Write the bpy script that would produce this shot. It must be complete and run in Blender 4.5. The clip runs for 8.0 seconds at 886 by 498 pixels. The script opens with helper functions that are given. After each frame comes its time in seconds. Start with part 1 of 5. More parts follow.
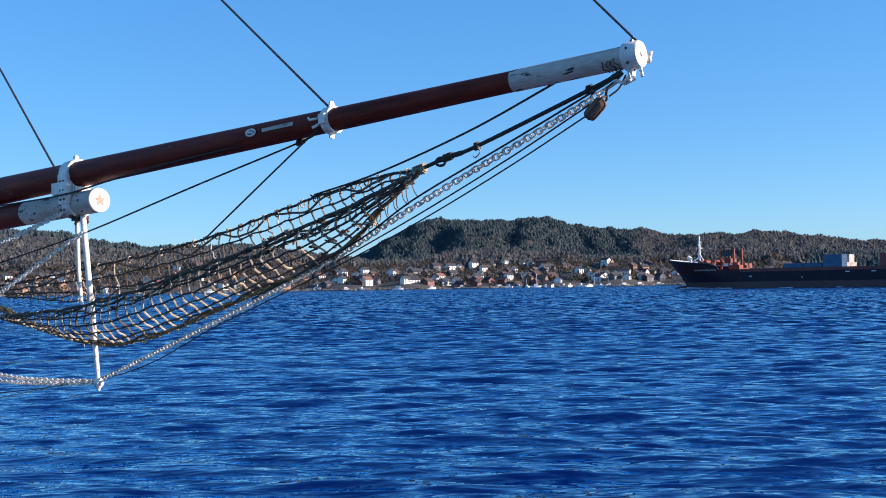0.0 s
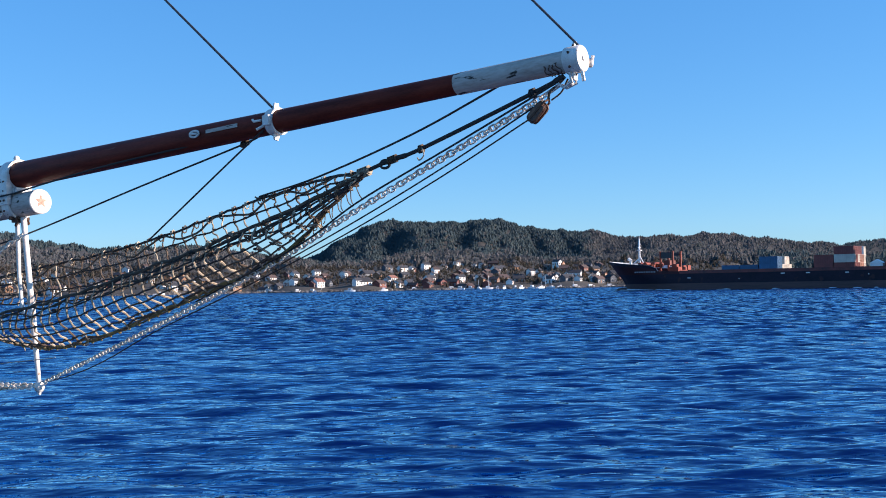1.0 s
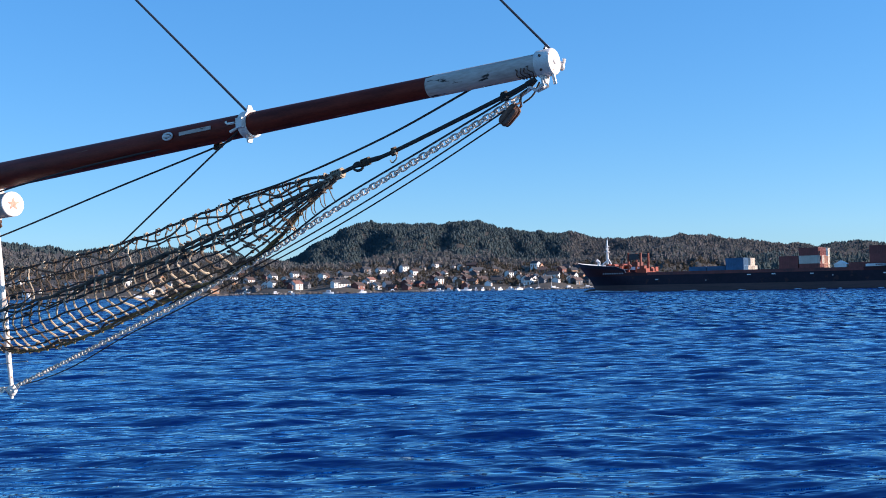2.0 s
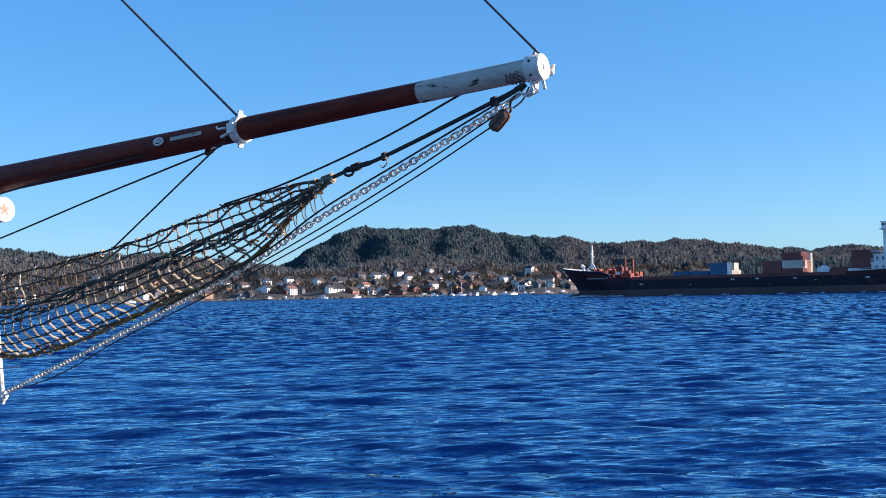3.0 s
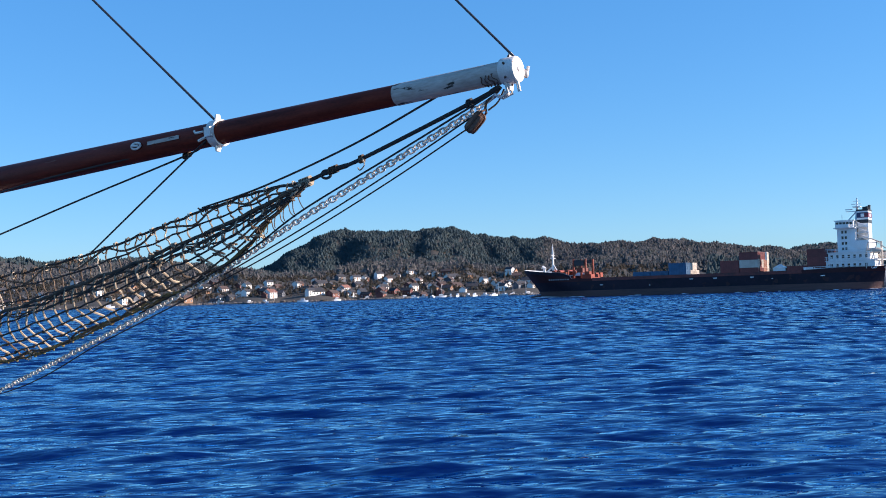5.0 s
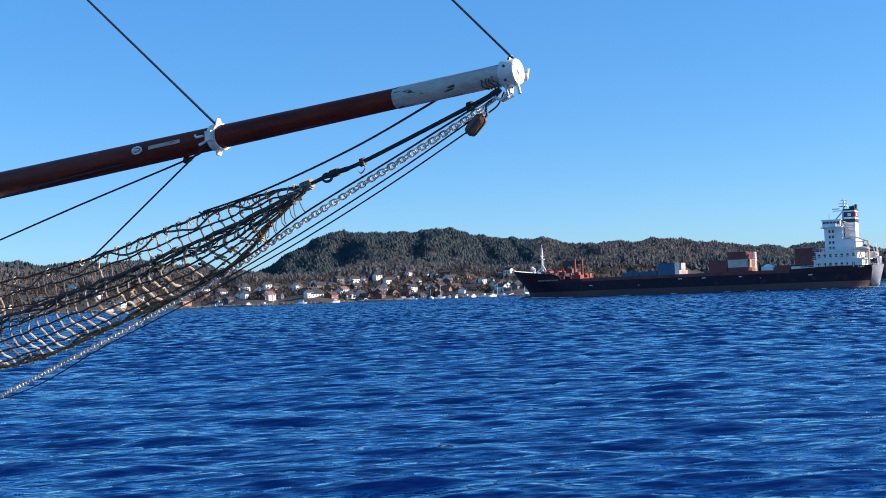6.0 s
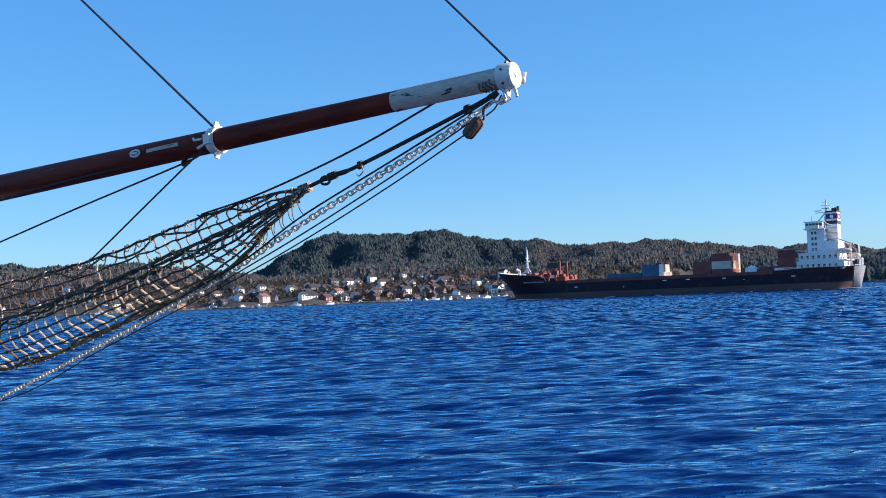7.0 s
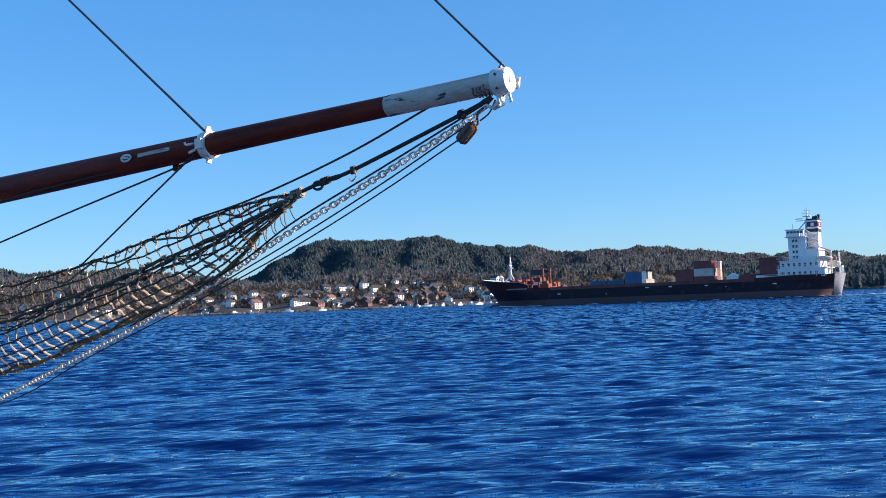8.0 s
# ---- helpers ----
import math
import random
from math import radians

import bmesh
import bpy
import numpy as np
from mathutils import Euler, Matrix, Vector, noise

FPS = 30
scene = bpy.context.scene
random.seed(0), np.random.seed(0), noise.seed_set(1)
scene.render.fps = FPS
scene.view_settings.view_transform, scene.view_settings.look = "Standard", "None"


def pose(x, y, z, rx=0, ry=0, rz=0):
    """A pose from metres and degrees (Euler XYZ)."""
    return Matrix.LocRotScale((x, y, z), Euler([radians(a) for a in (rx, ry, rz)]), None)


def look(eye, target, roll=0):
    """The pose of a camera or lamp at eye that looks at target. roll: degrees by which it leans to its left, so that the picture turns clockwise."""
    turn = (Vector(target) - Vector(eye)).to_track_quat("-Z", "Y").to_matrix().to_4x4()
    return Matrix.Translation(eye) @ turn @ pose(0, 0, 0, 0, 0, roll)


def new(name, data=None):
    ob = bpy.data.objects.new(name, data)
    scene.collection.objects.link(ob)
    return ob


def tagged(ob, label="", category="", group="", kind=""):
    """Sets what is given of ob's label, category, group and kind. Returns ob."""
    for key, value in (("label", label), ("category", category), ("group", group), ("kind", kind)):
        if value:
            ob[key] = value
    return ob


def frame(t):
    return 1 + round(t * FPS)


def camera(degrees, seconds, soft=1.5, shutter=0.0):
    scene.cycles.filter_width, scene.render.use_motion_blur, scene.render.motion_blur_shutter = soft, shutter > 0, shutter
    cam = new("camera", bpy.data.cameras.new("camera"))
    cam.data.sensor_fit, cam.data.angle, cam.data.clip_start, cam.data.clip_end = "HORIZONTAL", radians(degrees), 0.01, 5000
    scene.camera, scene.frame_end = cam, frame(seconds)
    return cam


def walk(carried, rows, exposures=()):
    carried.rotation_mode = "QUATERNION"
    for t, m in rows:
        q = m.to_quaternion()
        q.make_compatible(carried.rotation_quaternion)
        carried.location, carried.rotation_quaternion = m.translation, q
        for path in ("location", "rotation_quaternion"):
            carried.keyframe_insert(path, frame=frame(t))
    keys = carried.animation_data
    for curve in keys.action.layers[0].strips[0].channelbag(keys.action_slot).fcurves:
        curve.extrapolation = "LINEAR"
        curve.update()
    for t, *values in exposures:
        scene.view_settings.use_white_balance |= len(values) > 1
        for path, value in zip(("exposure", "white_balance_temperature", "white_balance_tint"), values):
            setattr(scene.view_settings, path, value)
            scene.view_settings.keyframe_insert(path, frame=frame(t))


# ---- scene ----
EXPO, KELVIN, TINT = 1.12, 5450, 18
cam = camera(45.0, 8.0, soft=0.95)
# seconds, place of the camera, (pitch, roll, yaw)
PATH = [
    (0, (0.000, 0.000, 2.800), (1.900, 0.950, 0.000)),
    (0.5, (0.046, -0.018, 2.803), (1.920, 0.969, -1.472)),
    (1, (0.088, -0.024, 2.804), (1.955, 1.006, -2.559)),
    (1.5, (0.119, -0.046, 2.806), (1.963, 1.105, -3.316)),
    (3, (0.190, -0.093, 2.802), (2.287, 1.236, -3.992)),
    (3.5, (0.203, -0.105, 2.792), (2.363, 1.400, -4.265)),
    (4, (0.212, -0.141, 2.788), (2.363, 1.526, -4.639)),
    (4.5, (0.213, -0.171, 2.788), (2.339, 1.622, -4.958)),
    (6, (0.175, -0.227, 2.805), (2.407, 2.205, -5.114)),
    (6.5, (0.153, -0.249, 2.808), (2.401, 2.331, -5.240)),
    (7, (0.130, -0.293, 2.809), (2.484, 2.346, -5.420)),
    (7.5, (0.102, -0.300, 2.811), (2.573, 2.317, -5.598)),
    (8, (0.128, -0.210, 2.807), (2.811, 2.251, -5.830)),
]
walk(cam, [(t, pose(x, y, z, 90 + p, r, w)) for t, (x, y, z), (p, r, w) in PATH],
     exposures=[(0, EXPO, KELVIN, TINT), (8, EXPO, KELVIN, TINT)])

# ---- light ----
SUN_AZ, SUN_EL = -9.0, 20.0   # degrees from +x towards +y, and above the horizon
to_sun = Vector((math.cos(radians(SUN_AZ)) * math.cos(radians(SUN_EL)), math.sin(radians(SUN_AZ)) * math.cos(radians(SUN_EL)), math.sin(radians(SUN_EL))))
world = bpy.data.worlds.new("sky")
scene.world = world
world.use_nodes = True
wn, wl = world.node_tree.nodes, world.node_tree.links
sky = wn.new("ShaderNodeTexSky")
sky.sky_type, sky.sun_disc = "NISHITA", False
sky.sun_elevation, sky.sun_rotation = radians(SUN_EL), radians(90 - SUN_AZ)
sky.altitude, sky.air_density, sky.dust_density, sky.ozone_density = 400, 1.0, 0.35, 4.0
tone = wn.new("ShaderNodeHueSaturation")
tone.inputs["Saturation"].default_value = 1.45
soft_sky = wn.new("ShaderNodeGamma")
soft_sky.inputs["Gamma"].default_value = 0.55
wl.new(sky.outputs["Color"], soft_sky.inputs["Color"])
wl.new(soft_sky.outputs["Color"], tone.inputs["Color"])
clear = wn.new("ShaderNodeMixRGB")   # clear winter air: blue down to the horizon
clear.blend_type = "MULTIPLY"
clear.inputs["Fac"].default_value, clear.inputs["Color2"].default_value = 1.0, (0.68, 0.905, 0.99, 1)
wl.new(tone.outputs["Color"], clear.inputs["Color1"])
wl.new(clear.outputs["Color"], wn["Background"].inputs["Color"])
wn["Background"].inputs["Strength"].default_value = 0.15
sun = new("sun", bpy.data.lights.new("sun", "SUN"))
sun.data.energy, sun.data.angle, sun.data.color = 4.6, radians(0.53), (1.0, 0.80, 0.58)
sun.matrix_world = look(to_sun * 50, (0, 0, 0))


# ---- materials ----
def mat(name, a, b=None, rough=0.6, metal=0.0, scale=6.0, fine=40.0, bump=0.15, spread=0.0, stretch=(1, 1, 1), chips=None, spec=0.5):
    """Two-tone surface with noise at two scales and a fine relief. spread: brightness change from object to object.
    chips: (colour, threshold) of worn spots."""
    m = bpy.data.materials.new(name)
    m.use_nodes = True
    n, l = m.node_tree.nodes, m.node_tree.links
    bsdf = n["Principled BSDF"]
    co, mp = n.new("ShaderNodeTexCoord"), n.new("ShaderNodeMapping")
    mp.inputs["Scale"].default_value = stretch
    l.new(co.outputs["Object"], mp.inputs["Vector"])
    big, small = n.new("ShaderNodeTexNoise"), n.new("ShaderNodeTexNoise")
    big.inputs["Scale"].default_value, small.inputs["Scale"].default_value = scale, fine
    big.inputs["Detail"].default_value, small.inputs["Detail"].default_value = 4, 6
    for t in (big, small):
        l.new(mp.outputs["Vector"], t.inputs["Vector"])
    mixed = n.new("ShaderNodeMath")
    mixed.operation = "MULTIPLY_ADD"
    mixed.inputs[1].default_value = 0.6
    l.new(big.outputs["Fac"], mixed.inputs[0])
    half = n.new("ShaderNodeMath")
    half.operation = "MULTIPLY"
    half.inputs[1].default_value = 0.4
    l.new(small.outputs["Fac"], half.inputs[0])
    l.new(half.outputs[0], mixed.inputs[2])
    ramp = n.new("ShaderNodeValToRGB")
    ramp.color_ramp.elements[0].position, ramp.color_ramp.elements[1].position = 0.36, 0.64
    ramp.color_ramp.elements[0].color = (*(b or [c * 0.72 for c in a]), 1)
    ramp.color_ramp.elements[1].color = (*a, 1)
    l.new(mixed.outputs[0], ramp.inputs["Fac"])
    out = ramp.outputs["Color"]
    if chips:
        spots = n.new("ShaderNodeTexNoise")
        spots.inputs["Scale"].default_value, spots.inputs["Detail"].default_value = chips[2], 5
        l.new(mp.outputs["Vector"], spots.inputs["Vector"])
        cut = n.new("ShaderNodeValToRGB")
        cut.color_ramp.elements[0].position, cut.color_ramp.elements[1].position = chips[1], chips[1] + 0.03
        l.new(spots.outputs["Fac"], cut.inputs["Fac"])
        over = n.new("ShaderNodeMixRGB")
        over.inputs["Color2"].default_value = (*chips[0], 1)
        l.new(cut.outputs["Color"], over.inputs["Fac"])
        l.new(out, over.inputs["Color1"])
        out = over.outputs["Color"]
    if spread:
        info, ran, hsv = n.new("ShaderNodeObjectInfo"), n.new("ShaderNodeMapRange"), n.new("ShaderNodeHueSaturation")
        ran.inputs["To Min"].default_value, ran.inputs["To Max"].default_value = 1 - spread, 1 + spread
        l.new(info.outputs["Random"], ran.inputs["Value"])
        l.new(ran.outputs["Result"], hsv.inputs["Value"])
        l.new(out, hsv.inputs["Color"])
        out = hsv.outputs["Color"]
    l.new(out, bsdf.inputs["Base Color"])
    bsdf.inputs["Roughness"].default_value, bsdf.inputs["Metallic"].default_value = rough, metal
    bsdf.inputs["Specular IOR Level"].default_value = spec
    if bump:
        bp = n.new("ShaderNodeBump")
        bp.inputs["Strength"].default_value, bp.inputs["Distance"].default_value = bump, 0.02
        l.new(small.outputs["Fac"], bp.inputs["Height"])
        l.new(bp.outputs["Normal"], bsdf.inputs["Normal"])
    return m


def island_mat(name, colours, rough=0.9):
    """Foliage: every clump takes its own tone."""
    m = bpy.data.materials.new(name)
    m.use_nodes = True
    n, l = m.node_tree.nodes, m.node_tree.links
    geo, ramp = n.new("ShaderNodeNewGeometry"), n.new("ShaderNodeValToRGB")
    e = ramp.color_ramp.elements
    while len(e) < len(colours):
        e.new(0.5)
    for k, c in enumerate(colours):
        e[k].position, e[k].color = k / (len(colours) - 1), (*c, 1)
    l.new(geo.outputs["Random Per Island"], ramp.inputs["Fac"])
    l.new(ramp.outputs["Color"], n["Principled BSDF"].inputs["Base Color"])
    n["Principled BSDF"].inputs["Roughness"].default_value = rough
    n["Principled BSDF"].inputs["Specular IOR Level"].default_value = 0.1
    # needles and twigs let part of the light through
    thin, both = n.new("ShaderNodeBsdfTranslucent"), n.new("ShaderNodeMixShader")
    both.inputs["Fac"].default_value = 0.48
    l.new(ramp.outputs["Color"], thin.inputs["Color"])
    l.new(n["Principled BSDF"].outputs["BSDF"], both.inputs[1])
    l.new(thin.outputs["BSDF"], both.inputs[2])
    l.new(both.outputs["Shader"], n["Material Output"].inputs["Surface"])
    return m


VARNISH = mat("varnished_spar", (0.19, 0.032, 0.017), (0.075, 0.014, 0.009), 0.45, scale=2.2, fine=30, bump=0.12, stretch=(0.6, 5, 5), chips=((0.26, 0.12, 0.075), 0.68, 2.0), spec=0.08)
WHITE_OLD = mat("chipped_white_paint", (0.62, 0.54, 0.46), (0.38, 0.30, 0.24), 0.7, scale=5, fine=45, bump=0.35, stretch=(0.24, 1, 1), chips=((0.06, 0.045, 0.035), 0.605, 19.0), spec=0.25)
WHITE_IRON = mat("white_painted_iron", (0.80, 0.75, 0.68), (0.62, 0.55, 0.47), 0.45, scale=9, fine=60, bump=0.2, chips=((0.25, 0.12, 0.05), 0.68, 14.0))
STAR_RED = mat("faded_red_paint", (0.46, 0.13, 0.07), (0.58, 0.27, 0.18), 0.6, scale=20, fine=80, bump=0.1)
GALV = mat("galvanised_chain", (0.90, 0.81, 0.68), (0.58, 0.49, 0.39), 0.4, 0.15, scale=12, fine=70, bump=0.2, spread=0.25)
ROPE_DARK = mat("tarred_rope", (0.05, 0.042, 0.036), (0.022, 0.019, 0.018), 0.85, scale=30, fine=160, bump=0.6)
ROPE_TAN = mat("weathered_hemp", (0.52, 0.42, 0.29), (0.30, 0.23, 0.15), 0.9, scale=14, fine=150, bump=0.6, spread=0.25)
ROPE_BROWN = mat("old_brown_rope", (0.17, 0.11, 0.065), (0.06, 0.045, 0.03), 0.9, scale=14, fine=150, bump=0.6, spread=0.3)
ROPE_YELLOW = mat("mossy_yellow_rope", (0.34, 0.24, 0.07), (0.17, 0.12, 0.05), 0.9, scale=14, fine=150, bump=0.6)
WIRE = mat("steel_wire_stay", (0.05, 0.05, 0.055), (0.025, 0.025, 0.03), 0.5, 0.3, scale=30, fine=200, bump=0.3)
BLOCK_WOOD = mat("block_wood", (0.20, 0.095, 0.05), (0.07, 0.034, 0.02), 0.6, scale=14, fine=60, bump=0.3)
RUST = mat("rusty_iron", (0.16, 0.075, 0.04), (0.06, 0.035, 0.025), 0.8, 0.2, scale=14, fine=60, bump=0.3)

HULL_NAVY = mat("navy_hull_paint", (0.026, 0.018, 0.030), (0.014, 0.012, 0.02), 0.5, scale=0.15, fine=1.2, bump=0.05, chips=((0.045, 0.024, 0.026), 0.62, 0.4), spec=0.15)
HULL_MAROON = mat("hull_faded_maroon", (0.058, 0.020, 0.021), (0.032, 0.014, 0.017), 0.55, scale=0.15, fine=1.2, bump=0.05, spec=0.15)
HULL_RED = mat("hull_maroon_band", (0.20, 0.04, 0.03), (0.06, 0.018, 0.018), 0.6, scale=0.2, fine=1.5, bump=0.05)
BOOT = mat("antifouling_grey", (0.12, 0.058, 0.05), (0.06, 0.032, 0.03), 0.7, scale=0.12, fine=1.0, bump=0.05, stretch=(0.3, 1, 3))
TRANSOM = mat("grey_transom_paint", (0.30, 0.29, 0.30), (0.20, 0.19, 0.21), 0.5, scale=0.4, fine=3, bump=0.05)
SHIP_WHITE = mat("ship_white_paint", (0.80, 0.80, 0.79), (0.68, 0.67, 0.64), 0.45, scale=0.5, fine=4, bump=0.05, chips=((0.42, 0.27, 0.17), 0.70, 0.8))
DECK_ORANGE = mat("orange_deck_gear", (0.32, 0.055, 0.018), (0.13, 0.026, 0.014), 0.6, scale=0.8, fine=6, bump=0.1)
DECK_RED = mat("red_oxide_deck", (0.17, 0.045, 0.03), (0.10, 0.03, 0.022), 0.7, scale=0.4, fine=4, bump=0.1)
BOX_RED = mat("container_red", (0.19, 0.04, 0.032), (0.12, 0.027, 0.022), 0.55, scale=0.6, fine=5, spread=0.25)
BOX_BLUE = mat("container_blue", (0.05, 0.13, 0.24), (0.035, 0.09, 0.17), 0.55, scale=0.6, fine=5, spread=0.25)
BOX_PALE = mat("container_pale", (0.64, 0.56, 0.46), (0.48, 0.41, 0.33), 0.55, scale=0.6, fine=5, spread=0.15)
BOX_ORANGE = mat("container_orange", (0.42, 0.21, 0.13), (0.30, 0.14, 0.09), 0.55, scale=0.6, fine=5, spread=0.2)
FUNNEL = mat("funnel_black", (0.02, 0.022, 0.028), None, 0.5, scale=0.6, fine=5)
FUNNEL_NAVY = mat("funnel_navy", (0.02, 0.035, 0.11), None, 0.5, scale=0.6, fine=5)
FUNNEL_RED = mat("funnel_maroon", (0.20, 0.03, 0.05), None, 0.5, scale=0.6, fine=5)
DARK_GLASS = mat("dark_window_glass", (0.02, 0.025, 0.03), None, 0.1, scale=1, fine=8, bump=0)
FOAM = mat("bow_wave_foam", (0.75, 0.78, 0.80), (0.45, 0.52, 0.60), 0.9, scale=0.8, fine=6, bump=0.4)

WALL_WHITE = mat("white_clapboard", (0.80, 0.79, 0.76), (0.70, 0.69, 0.66), 0.6, scale=0.4, fine=5, spread=0.08, stretch=(0.3, 0.3, 4))
WALL_RED = mat("red_clapboard", (0.17, 0.055, 0.042), (0.11, 0.036, 0.03), 0.7, scale=0.4, fine=5, spread=0.2, stretch=(0.3, 0.3, 4))
WALL_BROWN = mat("brown_timber_wall", (0.30, 0.16, 0.08), (0.20, 0.10, 0.05), 0.7, scale=0.4, fine=5, spread=0.2, stretch=(0.3, 0.3, 4))
WALL_DARK = mat("dark_grey_wall", (0.09, 0.10, 0.12), (0.06, 0.065, 0.08), 0.7, scale=0.4, fine=5, spread=0.2)
WALL_OCHRE = mat("ochre_clapboard", (0.62, 0.42, 0.20), (0.50, 0.33, 0.15), 0.7, scale=0.4, fine=5, spread=0.1)
ROOF_TILE = mat("orange_roof_tile", (0.24, 0.11, 0.075), (0.15, 0.07, 0.05), 0.75, scale=0.8, fine=6, spread=0.2, bump=0.3)
ROOF_GREY = mat("grey_roof_slate", (0.06, 0.06, 0.065), (0.035, 0.035, 0.04), 0.8, spec=0.2, scale=0.8, fine=6, spread=0.3, bump=0.3)
ROOF_BROWN = mat("brown_roof_tile", (0.10, 0.062, 0.05), (0.06, 0.04, 0.034), 0.75, scale=0.8, fine=6, spread=0.2, bump=0.3)
STONE = mat("shore_rock", (0.17, 0.15, 0.13), (0.08, 0.07, 0.065), 0.85, scale=0.2, fine=2, bump=0.6)
BOAT_WHITE = mat("boat_gelcoat", (0.80, 0.80, 0.80), (0.68, 0.68, 0.68), 0.3, scale=1, fine=8, spread=0.08)
MAST_ALU = mat("boat_mast", (0.55, 0.55, 0.56), None, 0.4, 0.5, scale=2, fine=10)
LAND = mat("winter_hillside", (0.064, 0.052, 0.038), (0.034, 0.031, 0.025), 0.95, scale=0.03, fine=0.35, bump=0.5)
# the hills' blue-grey distance haze is painted into these two foliage colours
HAZED_CONIFER = island_mat("conifer", [(0.068, 0.100, 0.116), (0.084, 0.114, 0.120), (0.100, 0.122, 0.116), (0.074, 0.106, 0.120)])
HAZED_MIXED = island_mat("hazed_mixed_wood", [(0.086, 0.102, 0.102), (0.175, 0.160, 0.158), (0.098, 0.114, 0.108), (0.205, 0.185, 0.178), (0.092, 0.106, 0.112)])
GARDEN = island_mat("garden_wood", [(0.075, 0.060, 0.048), (0.110, 0.090, 0.074), (0.052, 0.056, 0.040), (0.135, 0.105, 0.080)])


def water_mat():
    """Clear deep water: small ripples tilt the normal, finer than the mesh can carry."""
    m = bpy.data.materials.new("sea_water")
    m.use_nodes = True
    n, l = m.node_tree.nodes, m.node_tree.links
    n.remove(n["Principled BSDF"])
    body, gloss, film, both = n.new("ShaderNodeBsdfDiffuse"), n.new("ShaderNodeBsdfGlossy"), n.new("ShaderNodeFresnel"), n.new("ShaderNodeMixShader")
    body.inputs["Color"].default_value = (0.0004, 0.0032, 0.060, 1)
    gloss.inputs["Color"].default_value, gloss.inputs["Roughness"].default_value = (0.60, 0.83, 1.0, 1), 0.03
    film.inputs["IOR"].default_value = 1.58
    l.new(film.outputs["Fac"], both.inputs["Fac"])
    l.new(body.outputs["BSDF"], both.inputs[1])
    l.new(gloss.outputs["BSDF"], both.inputs[2])
    l.new(both.outputs["Shader"], n["Material Output"].inputs["Surface"])
    co, geo = n.new("ShaderNodeTexCoord"), n.new("ShaderNodeNewGeometry")
    # calm in the lee of the quay, rougher in the open; the wind makes the near faces of the ripples the steeper ones
    away = n.new("ShaderNodeVectorMath")
    away.operation = "LENGTH"
    l.new(co.outputs["Object"], away.inputs[0])

    def by_distance(near, far, d0=15.0, d1=110.0):
        ran = n.new("ShaderNodeMapRange")
        for name, value in (("From Min", d0), ("From Max", d1), ("To Min", near), ("To Max", far)):
            ran.inputs[name].default_value = value
        l.new(away.outputs["Value"], ran.inputs["Value"])
        return ran.outputs["Result"]

    def math_node(op, *ins):
        node = n.new("ShaderNodeVectorMath")
        node.operation = op
        for k, q in enumerate(ins):
            if isinstance(q, tuple):
                node.inputs[k].default_value = q
            else:
                l.new(q, node.inputs[k])
        return node

    last = geo.outputs["Normal"]
    # each train of ripples: cells per metre, length of its crests, steepness near and far, turn of its crests
    for scale, long, near, far, turn in RIPPLES:
        mp = n.new("ShaderNodeMapping")
        mp.inputs["Rotation"].default_value = (0, 0, radians(turn))
        mp.inputs["Scale"].default_value = (scale / long, scale, scale)
        l.new(co.outputs["Object"], mp.inputs["Vector"])
        heights = []
        for shift in ((0, 0, 0), (0.12, 0, 0), (0, 0.12, 0)):
            no = n.new("ShaderNodeTexNoise")
            no.inputs["Scale"].default_value, no.inputs["Detail"].default_value, no.inputs["Roughness"].default_value = 1.0, 1.0, 0.45
            l.new(math_node("ADD", mp.outputs["Vector"], shift).outputs[0], no.inputs["Vector"])
            heights.append(no.outputs["Fac"])
        slope = n.new("ShaderNodeCombineXYZ")
        for k in (0, 1):
            diff = n.new("ShaderNodeMath")
            diff.operation = "SUBTRACT"
            l.new(heights[0], diff.inputs[0])
            l.new(heights[k + 1], diff.inputs[1])
            l.new(diff.outputs[0], slope.inputs[k])
        sized = math_node("SCALE", math_node("MULTIPLY", slope.outputs[0], (1 / long / 0.12, 1 / 0.12, 0)).outputs[0])
        l.new(by_distance(near, far), sized.inputs["Scale"])
        last = math_node("ADD", sized.outputs[0], last).outputs[0]
    lean = math_node("SCALE", (0, -1, 0))
    l.new(by_distance(*LEE), lean.inputs["Scale"])
    last = math_node("NORMALIZE", math_node("ADD", lean.outputs[0], last).outputs[0]).outputs[0]
    for node in (body, gloss, film):
        l.new(last, node.inputs["Normal"])
    return m


RIPPLES = ((0.33, 0.55, 0.0, 0.42, 8), (0.8, 1.1, 0.0, 0.36, 7), (1.9, 2.6, 0.10, 0.22, -6), (4.6, 2.8, 0.20, 0.18, 5), (9.0, 2.8, 0.14, 0.12, -4), (17.0, 2.6, 0.04, 0.05, 3))
LEE = (-0.07, 0.19, 12, 90)
WATER = water_mat()


